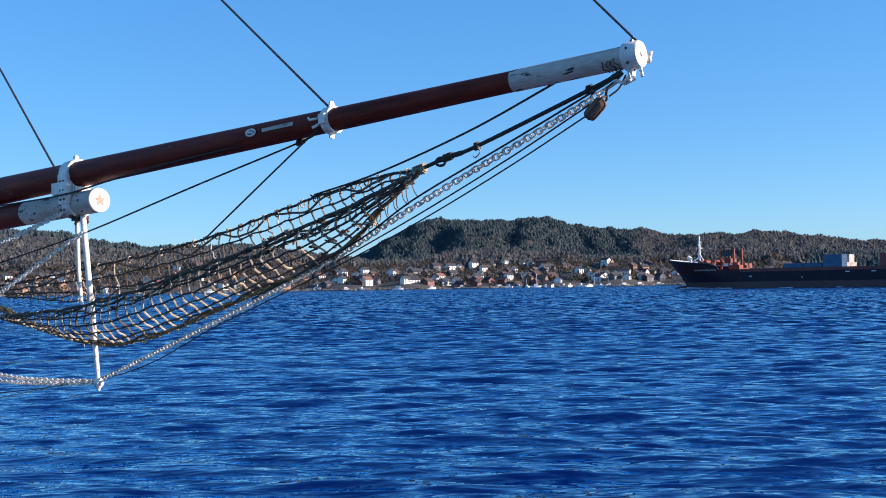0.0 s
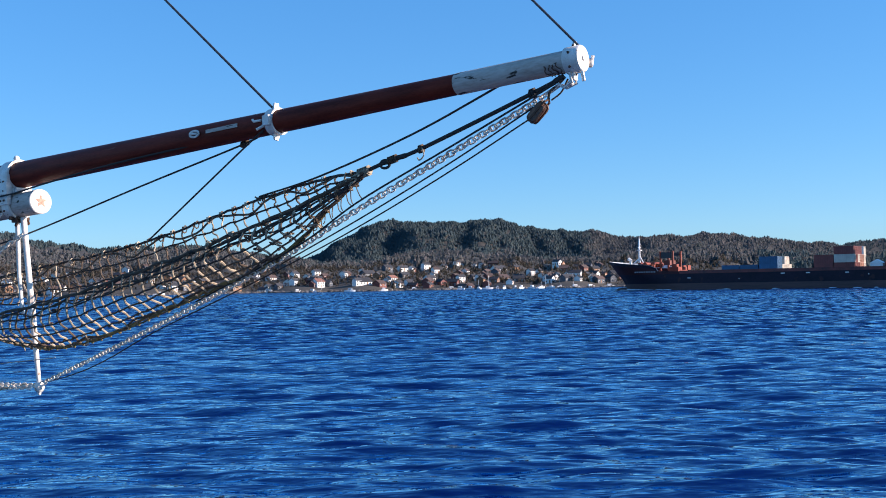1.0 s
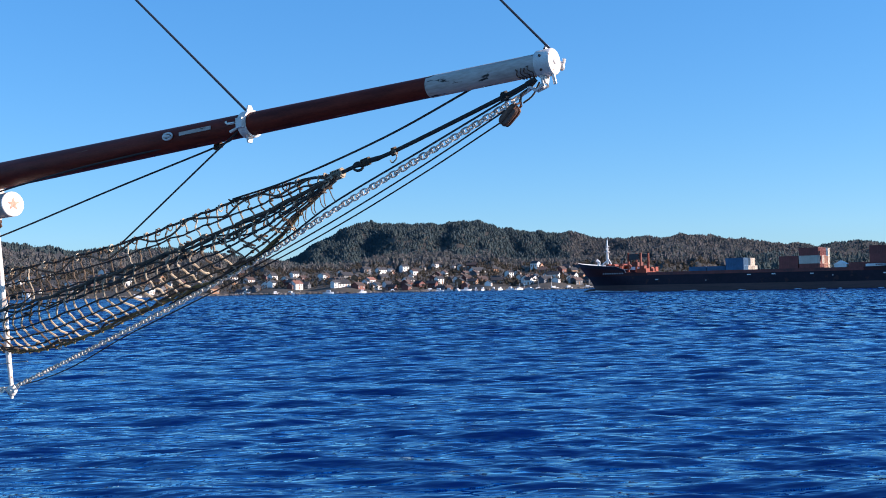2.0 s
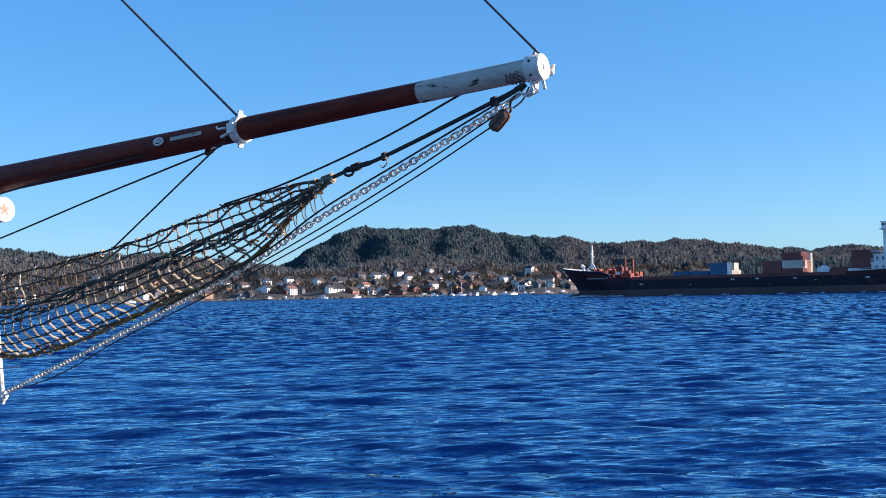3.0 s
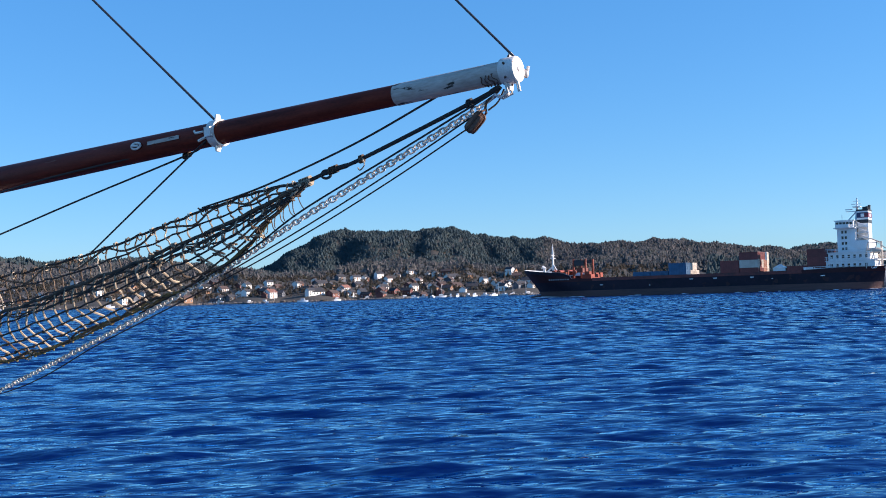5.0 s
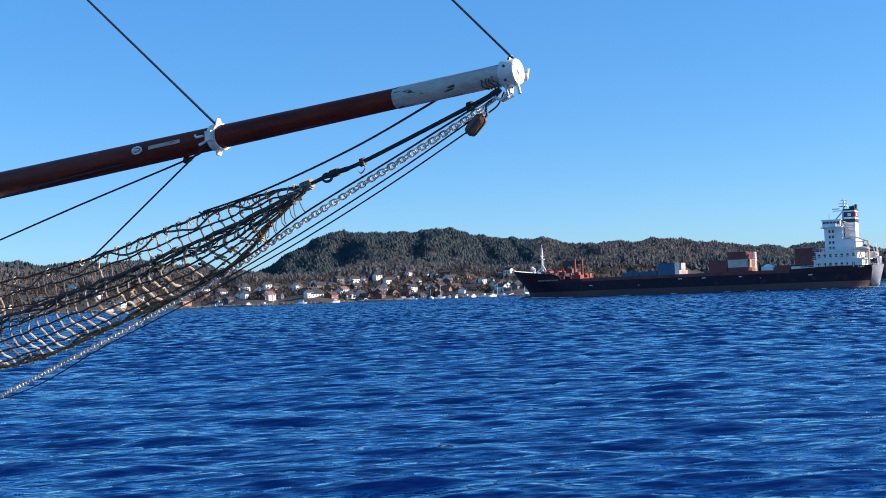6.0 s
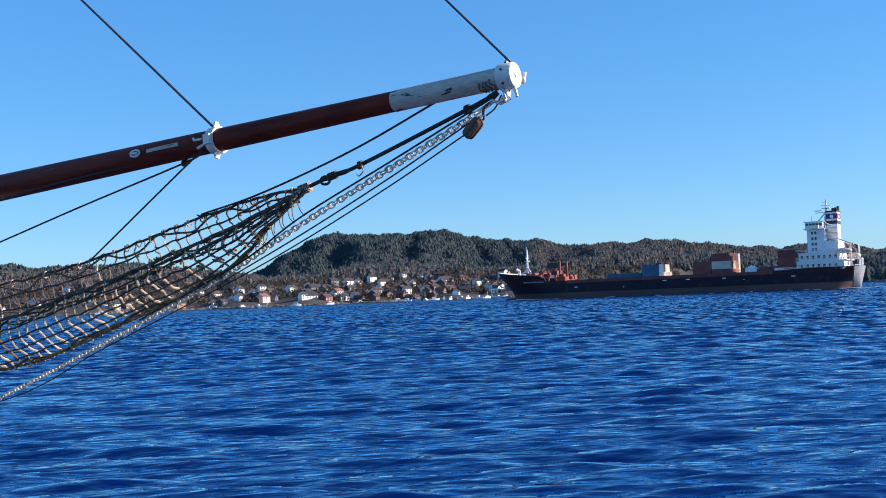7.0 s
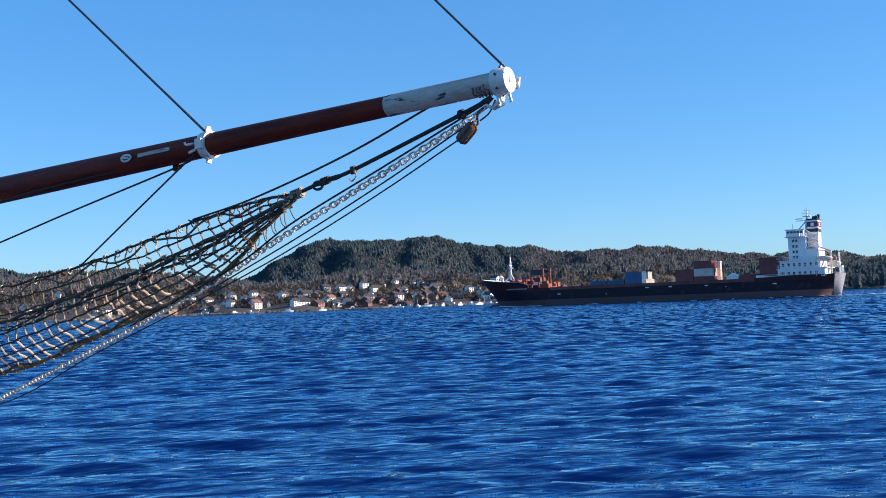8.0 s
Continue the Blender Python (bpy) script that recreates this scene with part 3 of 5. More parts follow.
def build_bowsprit():
    m = Matrix.Translation(S(9.0, bow_z(9.0))) @ BOOM.to_3x3().to_4x4()
    bs = tagged(new("bowsprit"), "thick bowsprit with white painted end and faded star", "spar")
    bs.matrix_basis = m
    part("spar", lathe(Geo(), [(1.93, 0.185), (4, 0.2), (7, 0.21)]), VARNISH, bs, "red-brown varnished timber", True)
    part("painted_end", lathe(Geo(), [(0.55, 0.178), (1.2, 0.184), (1.935, 0.189)], 28), WHITE_OLD, bs, "chipped white painted timber", True)
    # darker white on the side for its dirt and shade, brighter white on the face
    part("end_band", lathe(Geo(), [(0.5, 0.17), (0.5, 0.182), (0.03, 0.182)], 36, cap0=False, cap1=False), WHITE_OLD, bs, "white painted band, dirt and shade in its colour", True)
    part("end_face", lathe(Geo(), [(0.03, 0.184), (0.01, 0.184), (0.0, 0.174), (-0.004, 0.02), (-0.004, 0.001)], 36, cap0=False), WHITE_IRON, bs, "white painted end", True)
    v = [(-0.009, 0, 0)]
    for k in range(10):
        a, r = math.pi / 2 + k * math.pi / 5, 0.105 if k % 2 == 0 else 0.043
        v.append((-0.009, r * math.cos(a), r * math.sin(a)))
    part("star", Geo().add(v, [(0, 1 + (k + 1) % 10, 1 + k) for k in range(10)]), STAR_RED, bs, "faded red painted star")
    # the iron cap that joins both spars
    up = boom_z(9.6) - bow_z(9.6)
    cap = part("iron_cap", lathe(Geo(), [(0.5, 0.186), (0.5, 0.215), (0.68, 0.215), (0.68, 0.186)], 28, cap0=False, cap1=False), WHITE_IRON, bs, "white painted iron cap", True)
    g = lathe(Geo(), [(0.48, 0.2), (0.48, 0.235), (0.7, 0.235), (0.7, 0.2)], 28, cap0=False, cap1=False)
    g.v = [(x, y, z + up) for x, y, z in g.v]
    part("upper_ring", g, WHITE_IRON, cap, smooth=True)
    g = Geo()
    g.box(0.5, 0.68, -0.19, 0.215, 0.1, up - 0.1)
    g.box(0.47, 0.71, 0.19, 0.245, 0.0, up)
    g.box(0.46, 0.86, 0.17, 0.26, 0.15, 0.33)
    part("cheek_plate", g, WHITE_IRON, cap)
    for z in (-0.1, 0.06, 0.2, 0.34):
        for x in (0.55, 0.64):
            g = Geo()
            bolt(g, Vector((x, 0.245, z)), Vector((0, 1, 0)), 0.018, 0.02)
            part("bolt", g, RUST, cap)
    g = Geo().tube([(0.58, 0, up + 0.2), (0.58, 0, up + 0.25)], 0.028, 8)
    g.ball((0.58, 0.0, up + 0.265), 0.045)
    part("ball_knob", g, WHITE_IRON, cap, smooth=True)
    g = Geo()
    for k in range(3):
        g.box(0.36 + 0.06 * k, 0.4 + 0.06 * k, -0.05, 0.16, 0.17, 0.24)
    part("saddle", g, WHITE_IRON, cap)
    g = Geo()
    for y in (-0.1, 0.1):
        g.tube([(0.5, y, -0.2), (0.47, y, -0.28), (0.53, y * 0.8, -0.31)], 0.022, 6)
    g.tube([(0.56, -0.16, -0.2), (0.56, 0.16, -0.2)], 0.03, 8)
    g.box(0.5, 0.62, -0.09, 0.09, -0.26, -0.17)
    part("striker_shackle", g, RUST, cap)
    return bs


build_bowsprit()


def build_striker():
    st = tagged(new("dolphin_striker"), "white iron dolphin striker hanging below the bowsprit", "strut")
    top, low = S(9.44, 3.93), S(9.06, 1.42)
    d = low - top
    part("rod", Geo().tube([top, top + d * 0.45, top + d * 0.52, top + d * 0.9, low], [0.045, 0.043, 0.05, 0.034, 0.03], 12), WHITE_IRON, st, "white painted iron rod", True)
    part("second_rod", Geo().tube([S(9.60, 3.90), S(9.56, 3.1), S(9.42, 2.5, 0.03)], [0.035, 0.03, 0.028], 10), WHITE_IRON, st, smooth=True)
    mid = top + d * 0.5
    g = Geo().ball(mid, 0.06, 0.06, 0.12)
    g.ball(mid + Vector((0.01, 0, -0.2)), 0.055, 0.055, 0.1)
    part("rod_lashing", g, WHITE_OLD, st, "white canvas lashing", True)
    g = Geo().ball(low, 0.075, 0.075, 0.09)
    g.tube([low + Vector((0, 0, 0.02)), low + Vector((0, 0, -0.12))], [0.05, 0.02], 8)
    g.tube([low + AFT * -0.1, low + AFT * 0.12], 0.028, 8)
    part("foot_fork", g, WHITE_IRON, st, smooth=True)


build_striker()


def link_mesh(length, width, wire, material):
    pts = []
    hl, r = length / 2 - width / 2, width / 2
    for k in range(7):
        a = -math.pi / 2 + math.pi * k / 6
        pts.append(Vector((hl + r * math.cos(a), r * math.sin(a), 0)))
    for k in range(7):
        a = math.pi / 2 + math.pi * k / 6
        pts.append(Vector((-hl + r * math.cos(a), r * math.sin(a), 0)))
    sides, v, f = 6, [], []
    for i, p in enumerate(pts):
        d = (pts[(i + 1) % 14] - pts[i - 1]).normalized()
        o = Vector((d.y, -d.x, 0))
        v += [p + o * wire * math.cos(6.28318 * k / sides) + Vector((0, 0, wire * math.sin(6.28318 * k / sides))) for k in range(sides)]
        f += [(i * sides + k, i * sides + (k + 1) % sides, ((i + 1) % 14) * sides + (k + 1) % sides, ((i + 1) % 14) * sides + k) for k in range(sides)]
    return Geo().add(v, f).mesh("chain_link", material, True)


LINK = link_mesh(0.104, 0.066, 0.0106, GALV)


def chain(label, pts, pitch=0.074, n=60):
    ch = tagged(new("chain"), label, "chain")
    path = spread_even(curve_points(pts, n), pitch)
    for i, (a, b) in enumerate(zip(path, path[1:])):
        q = (b - a).to_track_quat("X", "Z").to_matrix().to_4x4()
        part("chain_link", LINK, GALV, ch, m=Matrix.Translation((a + b) / 2) @ q @ pose(0, 0, 0, (0 if i % 2 else 90) + 35 + random.uniform(-14, 14)))
    return ch


chain("galvanised martingale chain from boom end to striker", [S(0.42, 4.72), S(0.88, 4.52), S(2.9, 3.70), S(4.1, 3.18), S(5.73, 2.58), S(7.38, 2.01), S(9.0, 1.47)])
chain("galvanised chain running aft from the striker's foot", [S(9.12, 1.44), S(10.5, 1.40), S(11.82, 1.43), S(14.5, 1.62)])
chain("second galvanised chain beside the striker's back chain", [S(9.12, 1.42, 0.1), S(10.5, 1.36, 0.14), S(11.82, 1.37, 0.2), S(14.5, 1.5, 0.3)])
chain("galvanised chain from the bowsprit cap down aft", [S(9.3, 3.66, 0.12), S(10.3, 3.16, 0.3), S(11.28, 2.73, 0.4), S(13.5, 1.9, 0.6)])
chain("galvanised chain slung beside the bowsprit", [S(9.62, 3.97, 0.25), S(10.54, 3.75, 0.27), S(11.37, 3.58, 0.3), S(14, 3.3, 0.5)])


def rope(name, label, pts, r, material, n=24, sides=8, category="rope"):
    ob = new(name, Geo().tube(curve_points(pts, n), r, sides).mesh(name, material, True))
    return tagged(ob, label, category)


def along(a, b, k):
    return a + (b - a) * k


rope("forestay", "dark wire stay rising from the boom end", [S(0.03, 5.15), along(S(0.03, 5.17), S(0.49, 5.65), 8), along(S(0.03, 5.17), S(0.49, 5.65), 24)], 0.0125, WIRE, 4)
rope("forestay", "dark wire stay rising from the iron band", [S(4.22, 4.98), along(S(4.24, 4.99), S(6.21, 6.67), 2), along(S(4.24, 4.99), S(6.21, 6.67), 6)], 0.0155, WIRE, 4)
rope("forestay", "dark wire stay rising from the bowsprit cap", [S(10.17, 4.7), along(S(10.17, 4.76), S(11.79, 6.53), 2), along(S(10.17, 4.76), S(11.79, 6.53), 5)], 0.018, WIRE, 4)
rope("jib_guy", "dark rope guy slanting aft below the boom", [S(4.55, 4.70, 0), S(4.81, 4.64, -0.1), S(6.92, 4.22, -0.1), S(9.4, 3.71, -0.1), S(11.29, 3.41, -0.15), S(14, 3.0, -0.2)], [0.0125] * 40, ROPE_DARK, 40)
rope("net_sling", "dark rope sling from the iron band to the net", [S(4.36, 4.70, 0.06), S(4.48, 4.64, 0.1), S(6.70, 3.49, -0.1)], 0.0115, ROPE_DARK)
rope("foot_rope", "dark rope from the white boom end to the net", [S(0.92, 4.92, -0.05), S(2.26, 4.52, -0.2), S(3.71, 4.15, -0.24), S(4.95, 3.99, -0.45)], 0.0125, ROPE_DARK)
rope("lashing_rope", "dark rope running along the bowsprit's side", [S(5.6, 4.66, 0.10), S(7.2, 4.53, 0.16), S(8.44, 4.37, 0.26), S(9.52, 4.24, 0.3), S(11.27, 4.18, 0.3), S(14, 4.1, 0.3)], 0.013, ROPE_DARK, 40)
rope("served_rope", "thick dark served rope hauling the net to the boom end", [S(0.2, 4.87, 0.03), S(0.55, 4.74, 0.05), S(1.97, 4.30, 0.05), S(2.4, 4.21, 0.05), S(2.8, 4.10, 0.05)], [0.03 if i < 5 or 22 < i < 32 else 0.023 for i in range(40)], ROPE_DARK, 40)
rope("net_rope", "dark rope running above the martingale chain", [S(0.27, 4.80, 0.08), S(1.54, 4.29, 0.08), S(2.83, 3.78, 0.08), S(3.66, 3.37, 0.06), S(4.61, 3.01, 0.04), S(5.64, 2.65, 0.02)], 0.011, ROPE_DARK, 30)
rope("downhaul", "thin dark line from the wooden block running aft", [S(0.66, 4.5, -0.06), S(1.66, 4.06, -0.1), S(2.85, 3.56, -0.1), S(4.11, 3.09, -0.1), S(6.5, 2.3, -0.15), S(9, 1.5, -0.2), S(14, 0.9, -0.3)], 0.0085, ROPE_DARK, 40)
rope("downhaul", "thin dark line from the wooden block running aft", [S(0.56, 4.6, 0.02), S(1.6, 4.14, -0.02), S(2.85, 3.62, -0.04), S(4.2, 3.1, -0.06)], 0.009, ROPE_DARK, 30)
rope("trailing_line", "pale thin line trailing aft to the water", [S(9.3, 1.46, 0.05), S(10.6, 1.22, 0.3), S(12, 1.0, 0.5), S(14, 0.75, 0.8), S(17, -0.4, 1.2)], 0.008, ROPE_TAN, 16)
rope("trailing_line", "pale thin line trailing aft to the water", [S(8.6, 1.86, 0.05), S(10.2, 1.72, 0.2), S(12, 1.62, 0.5), S(14, 1.4, 0.8), S(19, -0.4, 1.4)], 0.006, ROPE_TAN, 16)


def build_knots():
    """Bindings where the ropes meet."""
    def wrap(name, label, c, along_dir, length, r, material):
        d = along_dir.normalized()
        a = d.orthogonal().normalized()
        b = d.cross(a)
        g = Geo()
        g.tube([c - d * length / 2, c + d * length / 2], r * 0.85, 8)
        turns = max(3, int(length / 0.022))
        pts = [c + d * (length * (k / (turns * 8) - 0.5)) + (a * math.cos(k * 0.785) + b * math.sin(k * 0.785)) * r for k in range(turns * 8 + 1)]
        g.tube(pts, 0.010, 5)
        return tagged(new(name, g.mesh(name, material, True)), label, "lashing")

    run = S(2.4, 4.21, 0.05) - S(1.97, 4.30, 0.05)
    wrap("rope_seizing", "brown cord seizing round the served rope", S(1.97, 4.30, 0.05), run, 0.06, 0.04, ROPE_BROWN)
    wrap("rope_seizing", "brown cord seizing round the served rope", S(2.37, 4.215, 0.05), run, 0.13, 0.04, ROPE_BROWN)
    wrap("rope_seizing", "sunlit tan lashing that gathers the net's head", S(2.78, 4.105, 0.05), run, 0.17, 0.055, ROPE_TAN)
    wrap("rope_seizing", "dark lashing on the rope at the boom end", S(0.55, 4.74, 0.05), run, 0.07, 0.045, ROPE_DARK)
    wrap("rope_seizing", "dark seizing under the iron band", S(4.84, 4.635, -0.1), S(6, 4.4) - S(5, 4.6), 0.12, 0.034, ROPE_BROWN)
    g = Geo().tube(curve_points([S(1.93, 4.30, 0.09), S(1.90, 4.22, 0.1), S(1.96, 4.17, 0.1), S(1.99, 4.20, 0.1)], 12), 0.008, 6)
    tagged(new("rope_tail", g.mesh("rope_tail", ROPE_TAN, True)), "loose tan rope tail hanging from a seizing", "rope")
    ring = [S(2.47 + 0.07 * math.cos(6.28318 * k / 14), 4.17 + 0.045 * math.sin(6.28318 * k / 14), 0.06) for k in range(15)]
    tagged(new("rope_thimble", Geo().tube(ring, 0.016, 6, False).mesh("rope_thimble", ROPE_DARK, True)), "dark rope eye with a thimble", "rope")


build_knots()


def build_block():
    bl = tagged(new("pulley_block"), "brown wooden pulley block hanging under the boom end", "pulley")
    top, low = S(0.43, 4.63), S(0.62, 4.46)
    x = (low - top).normalized()
    y = SIDE
    z = x.cross(y)
    bl.matrix_basis = Matrix.Translation((top + low) / 2) @ Matrix((x, y, z)).transposed().to_4x4() @ Matrix.Diagonal((0.95, 0.85, 0.78, 1))
    for sgn in (-1, 1):
        g = Geo()
        n = 12
        out = [(math.copysign(0.13 * abs(math.cos(q)) ** 0.45, math.cos(q)), math.copysign(0.085 * abs(math.sin(q)) ** 0.45, math.sin(q))) for q in (6.28318 * (k + 0.5) / n for k in range(n))]
        v = [(a * 0.95, sgn * 0.02, b * 0.95) for a, b in out] + [(a, sgn * 0.035, b) for a, b in out] + [(a * 0.8, sgn * 0.062, b * 0.8) for a, b in out]
        f = [(r * n + k, r * n + (k + 1) % n, (r + 1) * n + (k + 1) % n, (r + 1) * n + k) for r in (0, 1) for k in range(n)]
        f += [tuple(range(n)), tuple(range(2 * n, 3 * n))]
        part("cheek", g.add(v, f), BLOCK_WOOD, bl, smooth=True)
    g = Geo()
    g.tube([(0, -0.02, 0), (0, 0.02, 0)], 0.065, 16)
    part("sheave", g, RUST, bl)
    g = Geo()
    g.box(-0.16, 0.13, -0.07, -0.06, -0.014, 0.014)
    g.box(-0.16, 0.13, 0.06, 0.07, -0.014, 0.014)
    g.tube([(-0.15, -0.06, 0), (-0.19, 0, 0), (-0.15, 0.06, 0)], 0.014, 6)
    part("iron_strap", g, RUST, bl)
    g = Geo()
    inv = bl.matrix_basis.inverted()
    g.tube([inv @ p for p in curve_points([S(0.40, 4.66), S(0.36, 4.74, 0.03), S(0.28, 4.80), S(0.2, 4.87)], 8)], 0.016, 6)
    g.tube([inv @ p for p in curve_points([S(0.38, 4.66, -0.03), S(0.27, 4.73, -0.04), S(0.18, 4.85, -0.02)], 8)], 0.012, 6)
    part("becket", g, ROPE_BROWN, bl, smooth=True)
    # shackles that hang the chain and ropes from the end band
    sh = tagged(new("end_shackle"), "white iron shackles under the boom end", "shackle")
    g = Geo()
    for w in (-0.05, 0.05):
        g.tube([S(0.12, 4.90, w), S(0.10, 4.80, w), S(0.2, 4.76, w * 0.5), S(0.26, 4.80, w)], 0.016, 6)
    g.ball(S(0.14, 4.80), 0.034, 0.034, 0.03)
    part("bow", g, WHITE_IRON, sh, smooth=True)
    g = Geo()
    g.tube([S(0.26, 4.80), S(0.42, 4.72)], 0.022, 6)
    g.tube([S(0.0, 4.90, 0.02), S(-0.02, 4.80, 0.02)], 0.018, 6)
    part("pin", g, GALV, sh)
    rng = random.Random(5)
    for k in range(4):
        x0 = 0.20 + 0.05 * k
        g, pts = Geo(), []
        for q in range(19):
            a = -1.5 + q * 0.07
            p = BOOM @ Vector((x0 + 0.014 * math.sin(q * 0.5 + k) + 0.03 * q / 19, 0.128 * math.cos(a), 0.128 * math.sin(a)))
            pts.append(p + Vector((rng.uniform(-1, 1), rng.uniform(-1, 1), rng.uniform(-1, 1))) * 0.006)
        part("chafe_lashing", g.tube(pts, 0.005 + 0.002 * (k % 2), 5), RUST, sh, "dark rusty lashing turn", True)


build_block()


def build_net():
    net = tagged(new("safety_net"), "weathered rope safety net slung under the jib boom", "net")
    far = curve_points([S(2.84, 4.13, -0.02), S(3.75, 4.11, -0.25), S(4.92, 3.97, -0.45), S(7.48, 3.50, -0.6), S(10.31, 3.16, -0.6), S(12.6, 2.90, -0.4)], 121)
    near = curve_points([S(2.76, 4.09, 0.1), S(4.03, 3.58, 0.45), S(6.0, 3.07, 0.6), S(8.5, 2.60, 0.6), S(11.4, 2.40, 0.45)], 121)
    low = curve_points([S(2.86, 4.03, 0.05), S(3.3, 3.74, 0.04), S(3.75, 3.40, 0.02), S(4.4, 3.07, 0), S(5.6, 2.72, 0), S(7.89, 2.09, 0), S(9.6, 2.03, 0), S(11.9, 2.57, 0)], 121)
    far, near, low = (spread_even(q, sum((b - a).length for a, b in zip(q, q[1:])) / 120.001)[:121] for q in (far, near, low))
    rng = random.Random(4)

    def at(line, k):
        k = max(0.0, min(len(line) - 1.01, k * (len(line) - 1)))
        i = int(k)
        return line[i].lerp(line[i + 1], k - i)

    def sheet(u, v):
        """u from head to heel, v from the far edge (0) over the bottom (1) to the near edge (2)."""
        if v <= 1:
            a, b, q = at(far, u), at(low, u), v
        else:
            a, b, q = at(near, u), at(low, u), 2 - v
        bulge = math.sin(q * math.pi) * 0.16 * min(1, u * 5 + 0.1)
        side = -1 if v <= 1 else 1
        return a.lerp(b, q) + SIDE * side * bulge + Vector((0, 0, -0.05 * math.sin(q * math.pi)))

    # cords across the net: the far side, then the near side with its slant
    for i in range(46):
        u = (i + 0.6) / 46
        for v0, v1, slant, r in ((0, 0.45, 0.0, 0.0120), (2, 1, 0.006, 0.0145)):
            pts = []
            for k in range(11):
                q = k / 10
                p = sheet(min(1, max(0, u + slant * q + 0.004 * math.sin(6.283 * q) + rng.uniform(-1, 1) * 0.0015)), v0 + (v1 - v0) * q)
                pts.append(p + Vector((rng.uniform(-1, 1), rng.uniform(-1, 1), rng.uniform(-1, 1))) * 0.014)
            part("cross_cord", Geo().tube(curve_points(pts, 21), r, 5), ROPE_TAN if rng.random() < (0.2 if v0 == 0 else 0.88) else ROPE_BROWN, net, smooth=True)
    # cords along it
    levels = [0.0, 0.14, 0.28, 0.42, 1.0, 1.2, 1.4, 1.6, 1.8, 2.0]
    for v in levels:
        off = rng.uniform(-0.02, 0.02)
        pts = [sheet(i / 70, min(2, max(0, v + off * math.sin(i * 0.4)))) + Vector((0, 0, rng.uniform(-1, 1) * 0.010 - 0.016 * abs(math.sin(i * 0.8 * math.pi)))) for i in range(71)]
        edge = v in (0.0, 2.0)
        material = ROPE_DARK if (v < 0.7 or 1.4 < v < 1.9) else (ROPE_YELLOW if 0.9 < v < 1.1 else ROPE_BROWN)
        part("edge_rope" if edge else "long_cord", Geo().tube(pts, 0.021 if v == 2.0 else 0.0165 if edge else 0.0115, 6), material, net, smooth=True)
    # gathered folds of old rope along the near edge and the bottom
    for k, (v0, m, r) in enumerate(((1.93, ROPE_DARK, 0.014), (1.0, ROPE_YELLOW, 0.020), (0.07, ROPE_BROWN, 0.015), (0.36, ROPE_BROWN, 0.011), (1.87, ROPE_BROWN, 0.012), (1.06, ROPE_BROWN, 0.016), (1.02, ROPE_YELLOW, 0.013))):
        pts = [sheet(i / 90, v0 + 0.05 * math.sin(i * 0.55 + k)) + Vector((0, 0, 0.012 * math.sin(i * 1.3 + k))) for i in range(91)]
        part("gathered_rope", Geo().tube(pts, r, 6), m, net, smooth=True)
    g, y = Geo(), Geo()
    for i in range(46):
        for v in levels:
            u = min(1, max(0, (i + 0.6) / 46 + (0.006 * (2 - v) if v >= 1 else 0)))
            p = sheet(u, v)
            (y if 0.9 < v < 1.1 else g).ball(p + Vector((0, 0, -0.012)), 0.022 * rng.uniform(0.8, 1.3), 0.02, 0.02, 6, 4)
    part("knot_work", g, ROPE_BROWN, net, smooth=True, kind="stuff")
    part("bottom_knot_work", y, ROPE_YELLOW, net, "mossy yellow knots", True, kind="stuff")
    # thin lacing from the net's head to the rope above the chain
    for i in range(13):
        s = 2.82 + i * 0.075
        a = at(low, 0.008 + i * 0.0085)
        b = S(s + (0.05 if i % 2 else -0.03), 3.785 - (s - 2.83) * 0.47, 0.07)
        mid = a.lerp(b, 0.5) + Vector((0, 0, -0.03)) + AFT * rng.uniform(-0.02, 0.02)
        part("lacing", Geo().tube(curve_points([a, mid, b], 9), 0.0065, 5), ROPE_BROWN, net, smooth=True)
    # round turns over the upper edge rope
    for i in range(34):
        u = 0.08 + i * 0.027
        c = at(far, u)
        ring = [c + Vector((0, 0, -0.03 + 0.05 * math.sin(6.28318 * k / 8))) + SIDE * 0.035 * math.cos(6.28318 * k / 8) + AFT * (0.03 * k / 8) for k in range(10)]
        part("edge_turn", Geo().tube(ring, 0.010, 5), ROPE_BROWN if i % 3 else ROPE_TAN, net, smooth=True)
    # tangles of old cord in the folds
    for i in range(34):
        u = rng.choice((rng.uniform(0.0, 0.3), rng.uniform(0.1, 0.95)))
        c = sheet(u, rng.choice((2.0, 1.95, 1.8, 0.02, 0.6, 1.0)))
        pts = [c + Vector((rng.gauss(0, 1), rng.gauss(0, 1), rng.gauss(0, 0.7))) * 0.03 for _ in range(9)]
        part("tangle", Geo().tube(curve_points(pts, 28), 0.011, 5), rng.choice((ROPE_BROWN, ROPE_DARK, ROPE_TAN)), net, smooth=True)
    # loose ends
    for i in range(12):
        u = rng.uniform(0.25, 0.95)
        c = sheet(u, rng.choice((0.95, 1.0, 1.05, 0.1, 1.8)))
        pts = [c, c + Vector((rng.uniform(-0.03, 0.03), 0.02, -0.05)), c + Vector((rng.uniform(-0.06, 0.06), 0.03, -0.08)), c + Vector((rng.uniform(-0.06, 0.06), 0, -0.03))]
        part("loose_end", Geo().tube(curve_points(pts, 9), 0.007, 5), ROPE_TAN, net, smooth=True)


build_net()

# ---- the cargo ship ----
SHIP_L = 129.5


